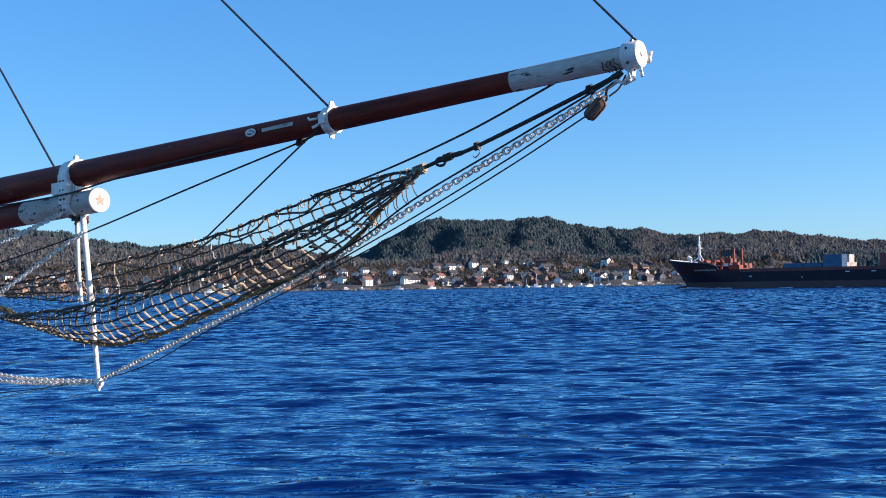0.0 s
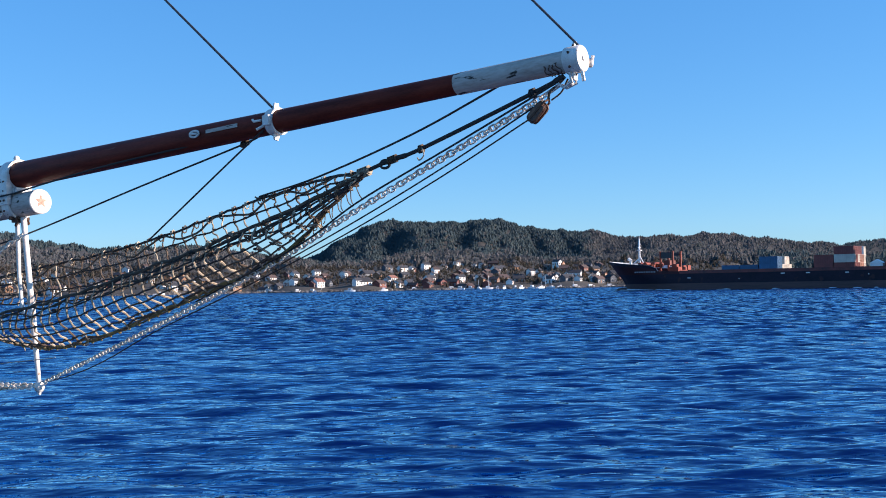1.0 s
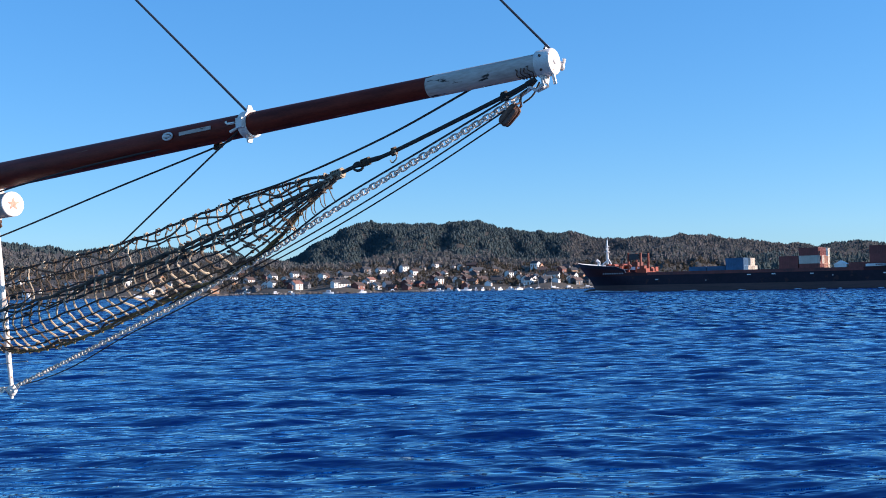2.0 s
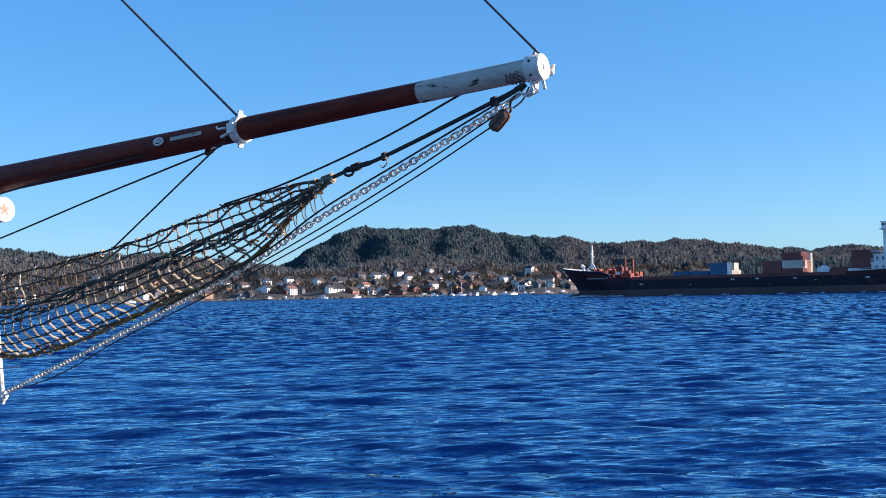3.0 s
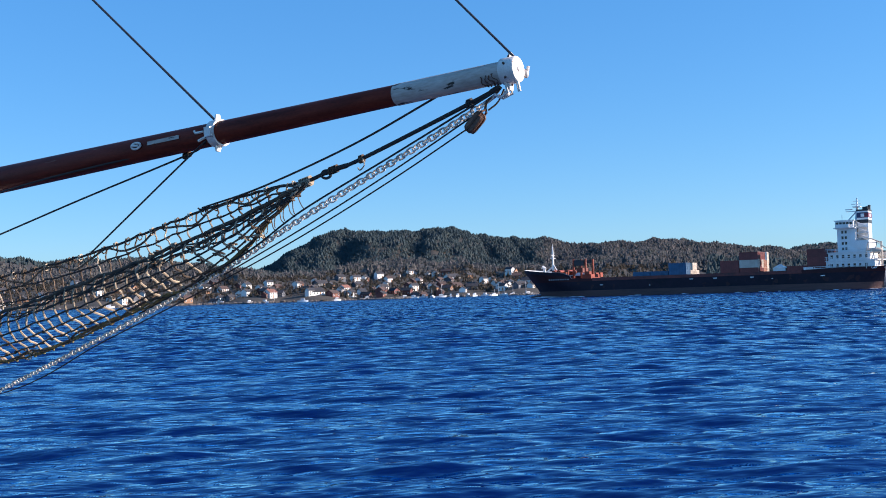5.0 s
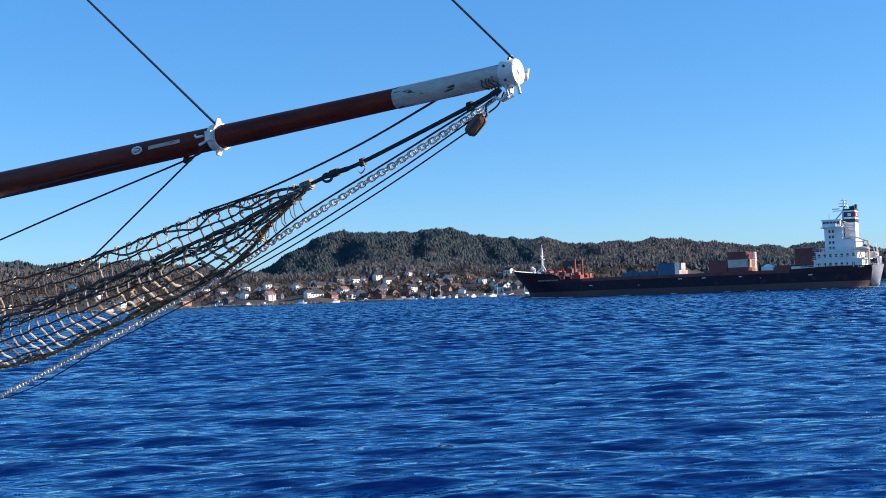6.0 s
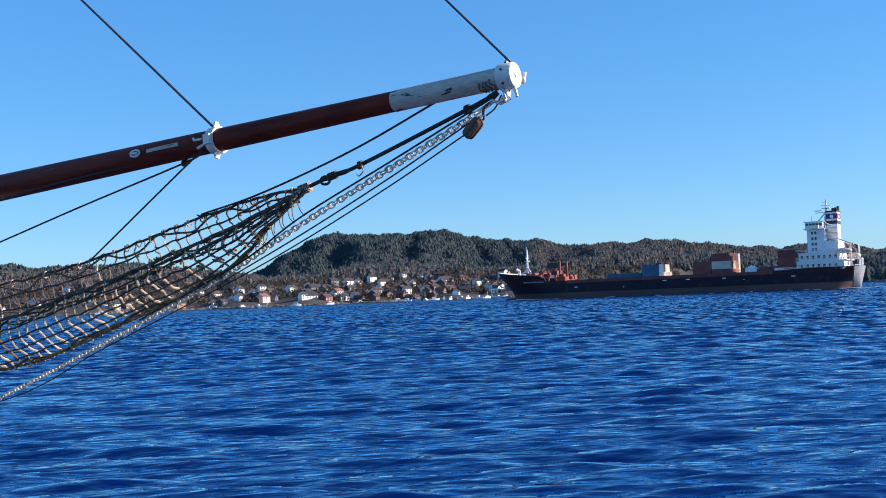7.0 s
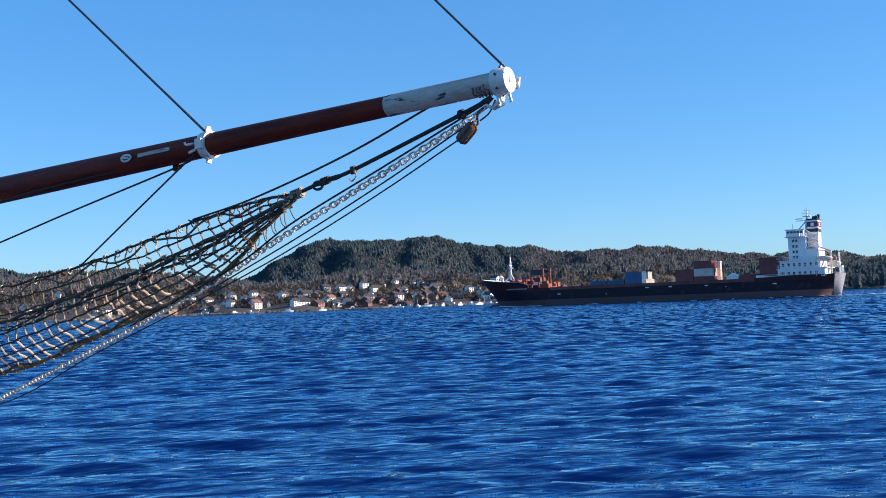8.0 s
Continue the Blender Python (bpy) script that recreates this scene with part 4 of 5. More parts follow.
def ship_pose(t):
    """Where the ship is at t seconds: it sails away to the left and turns slowly to port."""
    head = radians(36.03 - 0.648 * (t - 4))
    fwd = Vector((-math.cos(head), math.sin(head), 0))
    stern = Vector((123.1 - 2.89 * (t - 4), 363.2 + 2.10 * (t - 4), 0)) - fwd * SHIP_L / 2
    return pose(stern.x, stern.y, TIDE + 0.06 * math.sin(t * 0.7), 0, 0, math.degrees(math.atan2(fwd.y, fwd.x)))


def build_ship():
    # own space: x forward from the stern, y to port (the near side), z up from the water
    ship = tagged(new("container_ship"), "dark navy container ship with white superstructure, under way", "ship")
    half = 9.6

    def deck_z(x):
        return 6.5 + 0.7 * max(0, min(1, (24 - x) / 4)) + max(0, (x - 92) / 34) ** 2 * 2.2 + (0.9 if x > 104 else 0)

    def beam(x, z):
        """Half width of the hull."""
        k = min(1, max(0, z / 8.5))
        bow = 126.5 - (1 - k) * 6.5 - 1.2 * math.sin(k * 3.14)
        if x > bow:
            return 0.0
        e = min(1.0, (bow - x) / (26 - 8 * k))
        w = half * (1 - (1 - e) ** (1.9 + 0.8 * k))
        if x < 14:
            w *= 1 - (1 - x / 14) ** 2 * (0.12 + 0.8 * (1 - k) ** 1.5)
        return w

    def hull_band(name, zs, material, label):
        g = Geo()
        xs = [0, 1.5, 3.5, 6, 10, 14, 22, 34, 50, 66, 80, 90, 96, 100, 104, 107, 110, 112, 114, 116, 118, 119.5, 121, 122.2, 123.4, 124.4, 125.2, 125.9, 126.5]
        for sgn in (1, -1):
            v = []
            for x in xs:
                for q in zs:
                    z = q if q is not None else deck_z(x)
                    k = min(1, max(0, z / 8.5))
                    bow = 126.5 - (1 - k) * 6.5 - 1.2 * math.sin(k * 3.14)
                    xx = min(x, bow)
                    xx = xx + (1 - k) * 2.0 * max(0, 1 - x / 4)
                    v.append((xx, sgn * beam(min(x, bow), z), z))
            n = len(zs)
            f = [(i * n + j, (i + 1) * n + j, (i + 1) * n + j + 1, i * n + j + 1) for i in range(len(xs) - 1) for j in range(n - 1)]
            g.add(v, f if sgn < 0 else [tuple(reversed(q)) for q in f])
        return part(name, g, material, ship, label, True)

    hull_band("boot_topping", [-1.2, 0, 1.0, 2.3], BOOT, "scuffed grey-red boot topping")
    hull = hull_band("hull", [2.3, 3.2, 4.2, 5.2, 5.6], HULL_NAVY, "dark navy hull plating")
    hull_band("sheer_strake", [5.6, 6.1, None], HULL_MAROON, "faded maroon sheer strake")
    # forecastle bulwark, navy with a white inner rim
    g, rim = Geo(), Geo()
    for sgn in (1, -1):
        pts = [(x, sgn * (beam(x, 9.5) * 1.0 + 0.05), deck_z(x)) for x in (104, 107, 110, 113, 116, 118.5, 121, 123, 124.6, 125.8, 126.5)]
        v = [(x + (0.5 if t else 0), y * (1.02 if t else 1), z + 1.1 * t) for x, y, z in pts for t in (0, 1)]
        f = [(2 * i, 2 * i + 2, 2 * i + 3, 2 * i + 1) for i in range(len(pts) - 1)]
        g.add(v, f)
        v2 = [(x + (0.45 if t else -0.05), y * 0.97 if t else y * 0.95, z + 1.15 * t) for x, y, z in pts for t in (0, 1)]
        rim.add(v2, f)
    part("bulwark", g, HULL_NAVY, ship)
    part("bulwark_lining", rim, SHIP_WHITE, ship, "white bulwark lining")
    # transom: rounded aft, grey, with bars for the lettering
    def stern_x(y, z):
        return (1 - min(1, z / 8.5)) * 2.0 - 0.02 - 2.2 * (1 - (y / beam(0, z)) ** 2)

    v, cols = [], [q / 6 for q in range(-6, 7)]
    for z, w in ((-0.5, 1), (0.6, 1), (1.2, 1), (2.0, 1), (3.0, 1), (4.4, 1), (5.8, 1), (7.2, 1)):
        for q in cols:
            y = q * beam(0, z) * w
            v.append((stern_x(y, z), y, z))
    tr = part("transom", Geo().add(v, [(r * 13 + c, r * 13 + c + 1, r * 13 + c + 14, r * 13 + c + 13) for r in range(7) for c in range(12)]), TRANSOM, ship, "grey rounded transom", True)
    for z in (4.9, 3.9):
        for k in range(3):
            y = 4.2 - k * 1.1
            part("name_bar", Geo().box(stern_x(y, z) - 0.08, stern_x(y, z) + 0.3, y - 0.8, y, z, z + 0.55), SHIP_WHITE, tr, "white lettering bar")
    # bow name and draught marks as bars
    for k in range(9):
        x = 112.5 - k * 0.95
        part("name_bar", Geo().box(x, x + 0.55, beam(x, 6.6) - 0.03, beam(x, 6.6) + 0.06, 6.3, 6.75), TRANSOM, hull, "pale lettering bar")
    for x, z, w in ((92, 4.0, 1.6), (60, 5.0, 1.8), (52, 5.0, 1.8), (34, 4.2, 0.5), (18, 4.6, 1.8), (75, 3.4, 0.4), (110, 4.6, 0.4), (40, 4.9, 1.6)):
        part("hull_mark", Geo().box(x, x + w * 0.7, beam(x, 4) - 0.02, beam(x, 4) + 0.05, z, z + 0.28), SHIP_WHITE, hull)
    part("coaming", Geo().box(25, 96, 9.2, 9.62, 5.7, 6.75).box(25, 96, -9.62, -9.2, 5.7, 6.75), HULL_RED, ship, "maroon hatch coaming along the side")
    # bulbous stem at the waterline
    part("bulb", Geo().ball((121.0, 0, -0.9), 4.6, 1.9, 2.0, 14, 10), BOOT, ship, smooth=True)
    # deck and hatch coamings
    v = []
    xs = [0.2, 4, 10, 20, 40, 60, 80, 92, 100, 106, 112, 116, 120, 123, 125]
    for x in xs:
        for sgn in (-1, 1):
            v.append((x, sgn * beam(x, 6.5) * 0.98, deck_z(x) - 1.1))
    part("deck", Geo().add(v, [(2 * i, 2 * i + 2, 2 * i + 3, 2 * i + 1) for i in range(len(xs) - 1)]), DECK_RED, ship, "red oxide deck")
    for k in range(7):
        x0 = 26 + k * 10.6
        part("hatch_cover", Geo().box(x0, x0 + 10.2, -8.6, 8.6, 4.6, 5.6), DECK_RED, ship, "red oxide hatch cover")
    # railings along the near side
    g = Geo()
    for z in (7.1, 7.6):
        g.tube([(10, 9.4, z), (24, 9.5, z)], 0.06, 4)
        g.tube([(0.4, 7.6, z), (5, 8.6, z), (10, 9.4, z)], 0.06, 4)
        g.tube([(0.2, -7.6, z), (0.2, 7.6, z)], 0.06, 4)
    for k in range(14):
        g.tube([(0.6 + k * 1.7, 7.8 + min(1.6, k * 0.24), 6.5), (0.6 + k * 1.7, 7.8 + min(1.6, k * 0.24), 7.6)], 0.06, 4)
    part("railing", g, SHIP_WHITE, ship)

    # foremast
    fm = part("foremast", Geo().tube([(115, 0, 9.0), (115, 0, 14.5), (115, 0, 19.0)], [0.42, 0.36, 0.26], 10), SHIP_WHITE, ship, "white foremast", True)
    g = Geo().tube([(113.0, 0, 9.2), (114.9, 0, 12.5)], 0.22, 6)
    g.tube([(117.5, 1.2, 9.2), (115.1, 0, 11.5)], 0.3, 6)
    part("mast_stay", g, SHIP_WHITE, fm)
    part("mast_platform", Geo().box(114.3, 115.7, -0.9, 0.9, 14.6, 14.8), SHIP_WHITE, fm)
    part("mast_platform", Geo().box(114.5, 115.5, -0.5, 0.5, 16.6, 16.75), SHIP_WHITE, fm)
    part("mast_yard", Geo().tube([(115, -1.4, 15.8), (115, 1.4, 15.8)], 0.12, 6), SHIP_WHITE, fm)
    part("mast_top", Geo().tube([(115, 0, 19), (115, 0, 20)], 0.08, 5), SHIP_WHITE, fm)
    part("ventilator", Geo().tube([(117.4, 2.2, 9.0), (117.4, 2.2, 11.0), (118.3, 2.2, 11.4)], [0.6, 0.6, 0.8], 8), SHIP_WHITE, ship, smooth=True)
    # orange deck gear behind the forecastle
    gear = part("deck_house", Geo().box(98.4, 101.8, -4.2, 4.6, 6.0, 8.2).box(98.8, 100.2, 3.0, 5.0, 8.2, 9.2), DECK_ORANGE, ship, "orange deck house")
    for x in (100.8, 105.4):
        for y in (3.5, -3.5):
            part("crane_post", Geo().tube([(x, y, 7.0), (x, y, 13.9)], 0.4, 8), DECK_ORANGE, gear, smooth=True)
    part("crane_beam", Geo().box(101.3, 104.9, 2.9, 4.2, 11.4, 13.5), FUNNEL, gear, "dark beam")
    part("crane_beam", Geo().box(101.3, 104.9, -4.2, -2.9, 12.4, 13.5), FUNNEL, gear, "dark beam")
    part("cross_beam", Geo().box(102.2, 104.4, -2.9, 2.9, 9.0, 10.6), DECK_RED, gear)
    g = Geo()
    for k in range(5):
        g.tube([(101.4 + k * 0.85, 4.1, 13.5), (101.4 + k * 0.85, 4.1, 14.4)], 0.07, 4)
    g.tube([(101.2, 4.1, 14.4), (105.0, 4.1, 14.4)], 0.07, 4)
    part("beam_rail", g, FUNNEL, gear)
    for x, w in ((106.6, 0.5), (108.0, 1.0), (109.8, 0.5), (111.2, 0.8), (95.2, 0.6), (93.6, 0.4)):
        part("bollard", Geo().box(x, x + w, 5.2, 7.6, 7.0, 9.2 - 0.3 * (x < 97) * 2), DECK_ORANGE, ship, "orange deck fitting")
    for x in (107.5, 110.5, 112.5):
        part("winch", Geo().tube([(x, -2.5, 9.3), (x, 5.5, 9.3)], 0.8, 10).box(x - 1, x + 1, -1, 1, 8.2, 9.6), DECK_ORANGE, ship, "orange mooring winch")

    # superstructure
    tower = part("tower", Geo().box(8.9, 14.3, -6.5, 6.5, 6.5, 19.6), SHIP_WHITE, ship, "white accommodation tower")
    low = part("accommodation", Geo().box(3.2, 17.6, -8.6, 8.6, 6.5, 9.2).box(4.6, 17.0, -8.0, 8.0, 9.4, 11.8).box(5.0, 8.9, -6.8, 6.8, 12.0, 15.6).box(2.4, 17.9, -9.0, 9.0, 9.2, 9.4).box(3.8, 17.3, -8.6, 8.6, 11.8, 12.0), SHIP_WHITE, ship, "white lower decks")
    bridge = part("bridge", Geo().box(8.7, 15.1, -8.0, 8.0, 19.6, 19.85).box(9.3, 14.7, -6.9, 6.9, 19.85, 22.0).box(8.9, 15.0, -7.2, 7.2, 22.0, 22.25).box(10.4, 14.4, 6.9, 8.4, 19.85, 20.9).box(10.4, 14.4, -8.4, -6.9, 19.85, 20.9), SHIP_WHITE, ship, "white navigation bridge")
    for k in range(5):
        part("bridge_window", Geo().box(9.6 + k * 1.02, 10.4 + k * 1.02, 6.88, 6.96, 20.8, 21.6), DARK_GLASS, bridge, "dark bridge window")
    for k in range(9):
        part("bridge_window", Geo().box(14.68, 14.76, -6.6 + k * 1.5, -5.4 + k * 1.5, 20.8, 21.6), DARK_GLASS, bridge, "dark bridge window")
    for zz in (12.6, 14.4, 16.2, 18.0):
        for x in (11.4, 12.4):
            part("tower_window", Geo().box(x, x + 0.6, 6.48, 6.56, zz, zz + 0.9), DARK_GLASS, tower)
    for zz, ys in ((7.3, 8.6), (10.1, 8.0)):
        for k in range(7):
            part("cabin_window", Geo().box(5.4 + k * 1.7, 6.1 + k * 1.7, ys - 0.02, ys + 0.06, zz, zz + 1.0), DARK_GLASS, low)
    g = Geo()
    for z, y in ((10.0, 9.0), (10.5, 9.0), (12.6, 8.6), (13.0, 8.6)):
        g.tube([(2.6, y, z), (17.8, y, z)], 0.06, 4)
    for k in range(11):
        g.tube([(2.8 + k * 1.45, 9.0, 6.6), (2.8 + k * 1.45, 9.0, 10.5)], 0.09, 4)
        g.tube([(4.0 + k * 1.3, 8.6, 12), (4.0 + k * 1.3, 8.6, 13.0)], 0.06, 4)
    part("deck_railing", g, SHIP_WHITE, low)
    # ladder frame between the tower and the funnel
    g = Geo()
    for x in (5.2, 8.7):
        g.tube([(x, 5.5, 12), (x, 5.5, 21)], 0.16, 5)
    for k in range(5):
        g.box(5.0, 8.9, 3.0, 5.8, 12.6 + k * 1.8, 12.75 + k * 1.8)
        g.tube([(5.2, 5.6, 12.7 + k * 1.8), (8.7, 5.6, 14.4 + k * 1.8)], 0.14, 5)
    part("outside_stair", g, SHIP_WHITE, tower, "white outside stairs")
    # funnel
    fu = part("funnel", Geo().box(5.40, 8.60, -3.4, 3.4, 11.9, 21.2), SHIP_WHITE, ship, "white funnel casing with dark bands")
    part("funnel_band", Geo().box(5.30, 8.70, -3.5, 3.5, 21.2, 22.3), FUNNEL, fu, "black band")
    part("funnel_band", Geo().box(5.32, 8.68, -3.48, 3.48, 22.3, 22.9), SHIP_WHITE, fu)
    part("funnel_band", Geo().box(5.30, 8.70, -3.5, 3.5, 22.9, 24.6), FUNNEL_NAVY, fu, "navy band")
    part("funnel_emblem", Geo().box(5.29, 6.45, 3.46, 3.54, 23.1, 24.4).box(5.24, 5.30, -3.4, 3.46, 23.1, 24.4), FUNNEL_RED, fu, "maroon emblem field")
    part("funnel_emblem", Geo().box(6.50, 7.50, 3.48, 3.56, 23.2, 24.2), SHIP_WHITE, fu, "white emblem patch")
    part("funnel_emblem", Geo().box(5.22, 5.31, -0.8, 0.8, 23.2, 24.2), SHIP_WHITE, fu, "white emblem patch")
    part("funnel_band", Geo().box(5.32, 8.68, -3.48, 3.48, 24.6, 25.1), SHIP_WHITE, fu)
    part("funnel_top", Geo().box(5.20, 8.80, -3.6, 3.6, 25.1, 25.6).box(5.40, 7.00, -3.0, 3.0, 25.6, 26.4), FUNNEL, fu, "black funnel top")
    part("exhaust_pipe", Geo().tube([(5.4, 1, 25.5), (5.2, 1, 27.0)], 0.45, 8), FUNNEL, fu)
    part("exhaust_pipe", Geo().tube([(6.4, -1, 25.5), (6.2, -1, 26.8)], 0.4, 8), FUNNEL, fu)
    # radar mast
    g = Geo().tube([(9.4, 0, 22.0), (9.0, 0, 26.5), (9.0, 0, 29.6)], [0.5, 0.35, 0.15], 8)
    g.tube([(12.0, 0, 22.2), (9.1, 0, 25.4)], 0.22, 6)
    g.box(8.4, 12.4, -0.5, 0.5, 25.2, 25.4).box(7.9, 10.2, -1.6, 1.6, 26.6, 26.8)
    rm = part("radar_mast", g, SHIP_WHITE, ship, "white radar mast", True)
    part("radar", Geo().box(7.8, 10.6, -0.2, 0.2, 27.5, 27.7), SHIP_WHITE, rm)
    part("radar", Geo().box(10.4, 12.6, -0.25, 0.25, 25.8, 26.1), SHIP_WHITE, rm)
    part("yard", Geo().tube([(8.0, 0, 28.6), (10.2, 0, 28.6)], 0.1, 5), SHIP_WHITE, rm)
    part("aerial", Geo().tube([(13.0, 4, 22.2), (13.0, 4, 24.2)], 0.08, 5), SHIP_WHITE, ship)
    # stern gear: davit frame, lifeboat, crane
    dv = part("davit", Geo().tube([(4.2, 7.8, 9.4), (2.4, 8.2, 14.6), (-0.2, 8.0, 12.6), (-0.6, 7.4, 9.0)], 0.2, 6).tube([(6.2, 7.8, 9.4), (5.0, 8.2, 14.8), (2.4, 8.2, 14.6)], 0.18, 6), BOX_PALE, ship, "pale boat davit")
    part("stern_post", Geo().tube([(0.4, -5.6, 6.5), (0.4, -5.6, 14.4)], 0.25, 6), SHIP_WHITE, ship)
    part("rescue_boat", Geo().ball((3.4, 7.2, 12.2), 2.6, 1.1, 0.9, 10, 8), BOX_PALE, dv, "pale covered rescue boat", True)
    part("lifeboat", Geo().ball((1.6, -1.5, 10.6), 2.2, 1.1, 1.0, 12, 8), BOX_PALE, ship, "pale free-fall lifeboat", True)
    part("lifeboat_ramp", Geo().box(-1.0, 5.0, -3.2, 0.2, 9.4, 9.8).tube([(-0.8, -3.0, 6.5), (-0.8, -3.0, 9.6)], 0.3, 6).tube([(-0.8, 0.0, 6.5), (-0.8, 0.0, 9.6)], 0.3, 6), SHIP_WHITE, ship)
    part("stern_crane", Geo().tube([(1.6, 5.4, 6.5), (1.6, 5.4, 15.0)], 0.3, 8).tube([(1.6, 5.4, 14.6), (5.5, 5.0, 16.4)], 0.25, 6), BOX_PALE, ship, "pale provision crane", True)
    # screens at the break of the deck
    part("break_screen", Geo().box(21.6, 24.4, 8.9, 9.3, 6.4, 7.6).box(17.6, 21.6, 9.0, 9.3, 6.4, 7.2), SHIP_WHITE, ship)
    part("deck_store", Geo().box(30.2, 34.0, 5, 8.4, 5.6, 7.7).add([(30.0, 4.9, 7.7), (34.2, 4.9, 7.7), (34.2, 8.6, 7.7), (30.0, 8.6, 7.7), (32.1, 4.9, 8.9), (32.1, 8.6, 8.9)], [(0, 1, 4), (3, 5, 2), (0, 4, 5, 3), (1, 2, 5, 4)]), SHIP_WHITE, ship, "small white deck house")
    # foam along the waterline
    g = Geo()
    rng = random.Random(9)
    for k in range(60):
        x = rng.choice((rng.uniform(100, 121), rng.uniform(4, 100), rng.uniform(-14, 2)))
        w, y = rng.uniform(0.6, 2.2), (beam(max(0, min(119, x)), 0.5) if x > 0 else rng.uniform(0, 7)) + rng.uniform(0.1, 0.9)
        g.ball((x, y, 0.05), w, 0.35, rng.uniform(0.1, 0.28), 7, 4)
    for k in range(16):
        g.ball((119.5 - k * 0.7, beam(119 - k * 0.7, 0.4) + 0.2 + 0.05 * k, 0.15), 0.8, 0.4, 0.45 - 0.02 * k, 7, 4)
    part("bow_wave", g, FOAM, ship, "white foam along the waterline", True, kind="stuff")
    ship.scale = (1.024, 1, 1)
    return ship


ship = build_ship()


def container_mesh(length, material):
    """A corrugated box standing on z = 0, its length along x."""
    g = Geo()
    h, w, q = 2.59, 2.44, 0.05
    g.box(0, length, -w / 2 + q, w / 2 - q, 0.1, h - 0.1)
    for x in (0, length - 0.16):
        for y in (-w / 2, w / 2 - 0.16):
            g.box(x, x + 0.16, y, y + 0.16, 0, h)
    for z in (0, h - 0.16):
        for y in (-w / 2, w / 2 - 0.14):
            g.box(0.16, length - 0.16, y, y + 0.14, z, z + 0.16)
        for x in (0, length - 0.14):
            g.box(x, x + 0.14, -w / 2 + 0.16, w / 2 - 0.16, z, z + 0.16)
    n = int(length / 0.6)
    for k in range(n):
        x = 0.3 + k * (length - 0.5) / n
        for y in (-w / 2, w / 2 - 0.06):
            g.box(x, x + 0.28, y, y + 0.06, 0.18, h - 0.18)
    for y in (-0.7, -0.3, 0.3, 0.7):
        g.tube([(-0.03, y, 0.15), (-0.03, y, h - 0.15)], 0.03, 4)
    return g.mesh("container", material)


def load_containers():
    short = {k: container_mesh(6.06, m) for k, m in (("r", BOX_RED), ("b", BOX_BLUE), ("p", BOX_PALE), ("o", BOX_ORANGE))}
    words = {"r": "weathered red steel shipping container", "b": "blue steel shipping container", "p": "pale grey steel shipping container", "o": "orange steel shipping container"}

    def stack(x, rows, z=5.62):
        for tier, colours in enumerate(rows):
            for k, c in enumerate(colours):
                if c != ".":
                    ob = part("container", short[c], None, ship, words[c], m=pose(x, 7.3 - k * 2.5, z + tier * 2.6))
    # from the forward stacks to the aft ones; the first letter is the near side
    stack(75.3, ["bbbbbb", "......"])
    stack(69.0, ["bbbbbb", "......"])
    stack(62.6, ["bbpppp", "bb.pp."])
    stack(45.0, ["rrrrrr", "r.rrrr"])
    stack(38.7, ["rrroop", "prpoop", "rrrrbp"])
    stack(23.6, ["rrrrrr", "......"])
    stack(17.3, ["rrrrrr", "rrrrrr", "rrrrrr"])


load_containers()

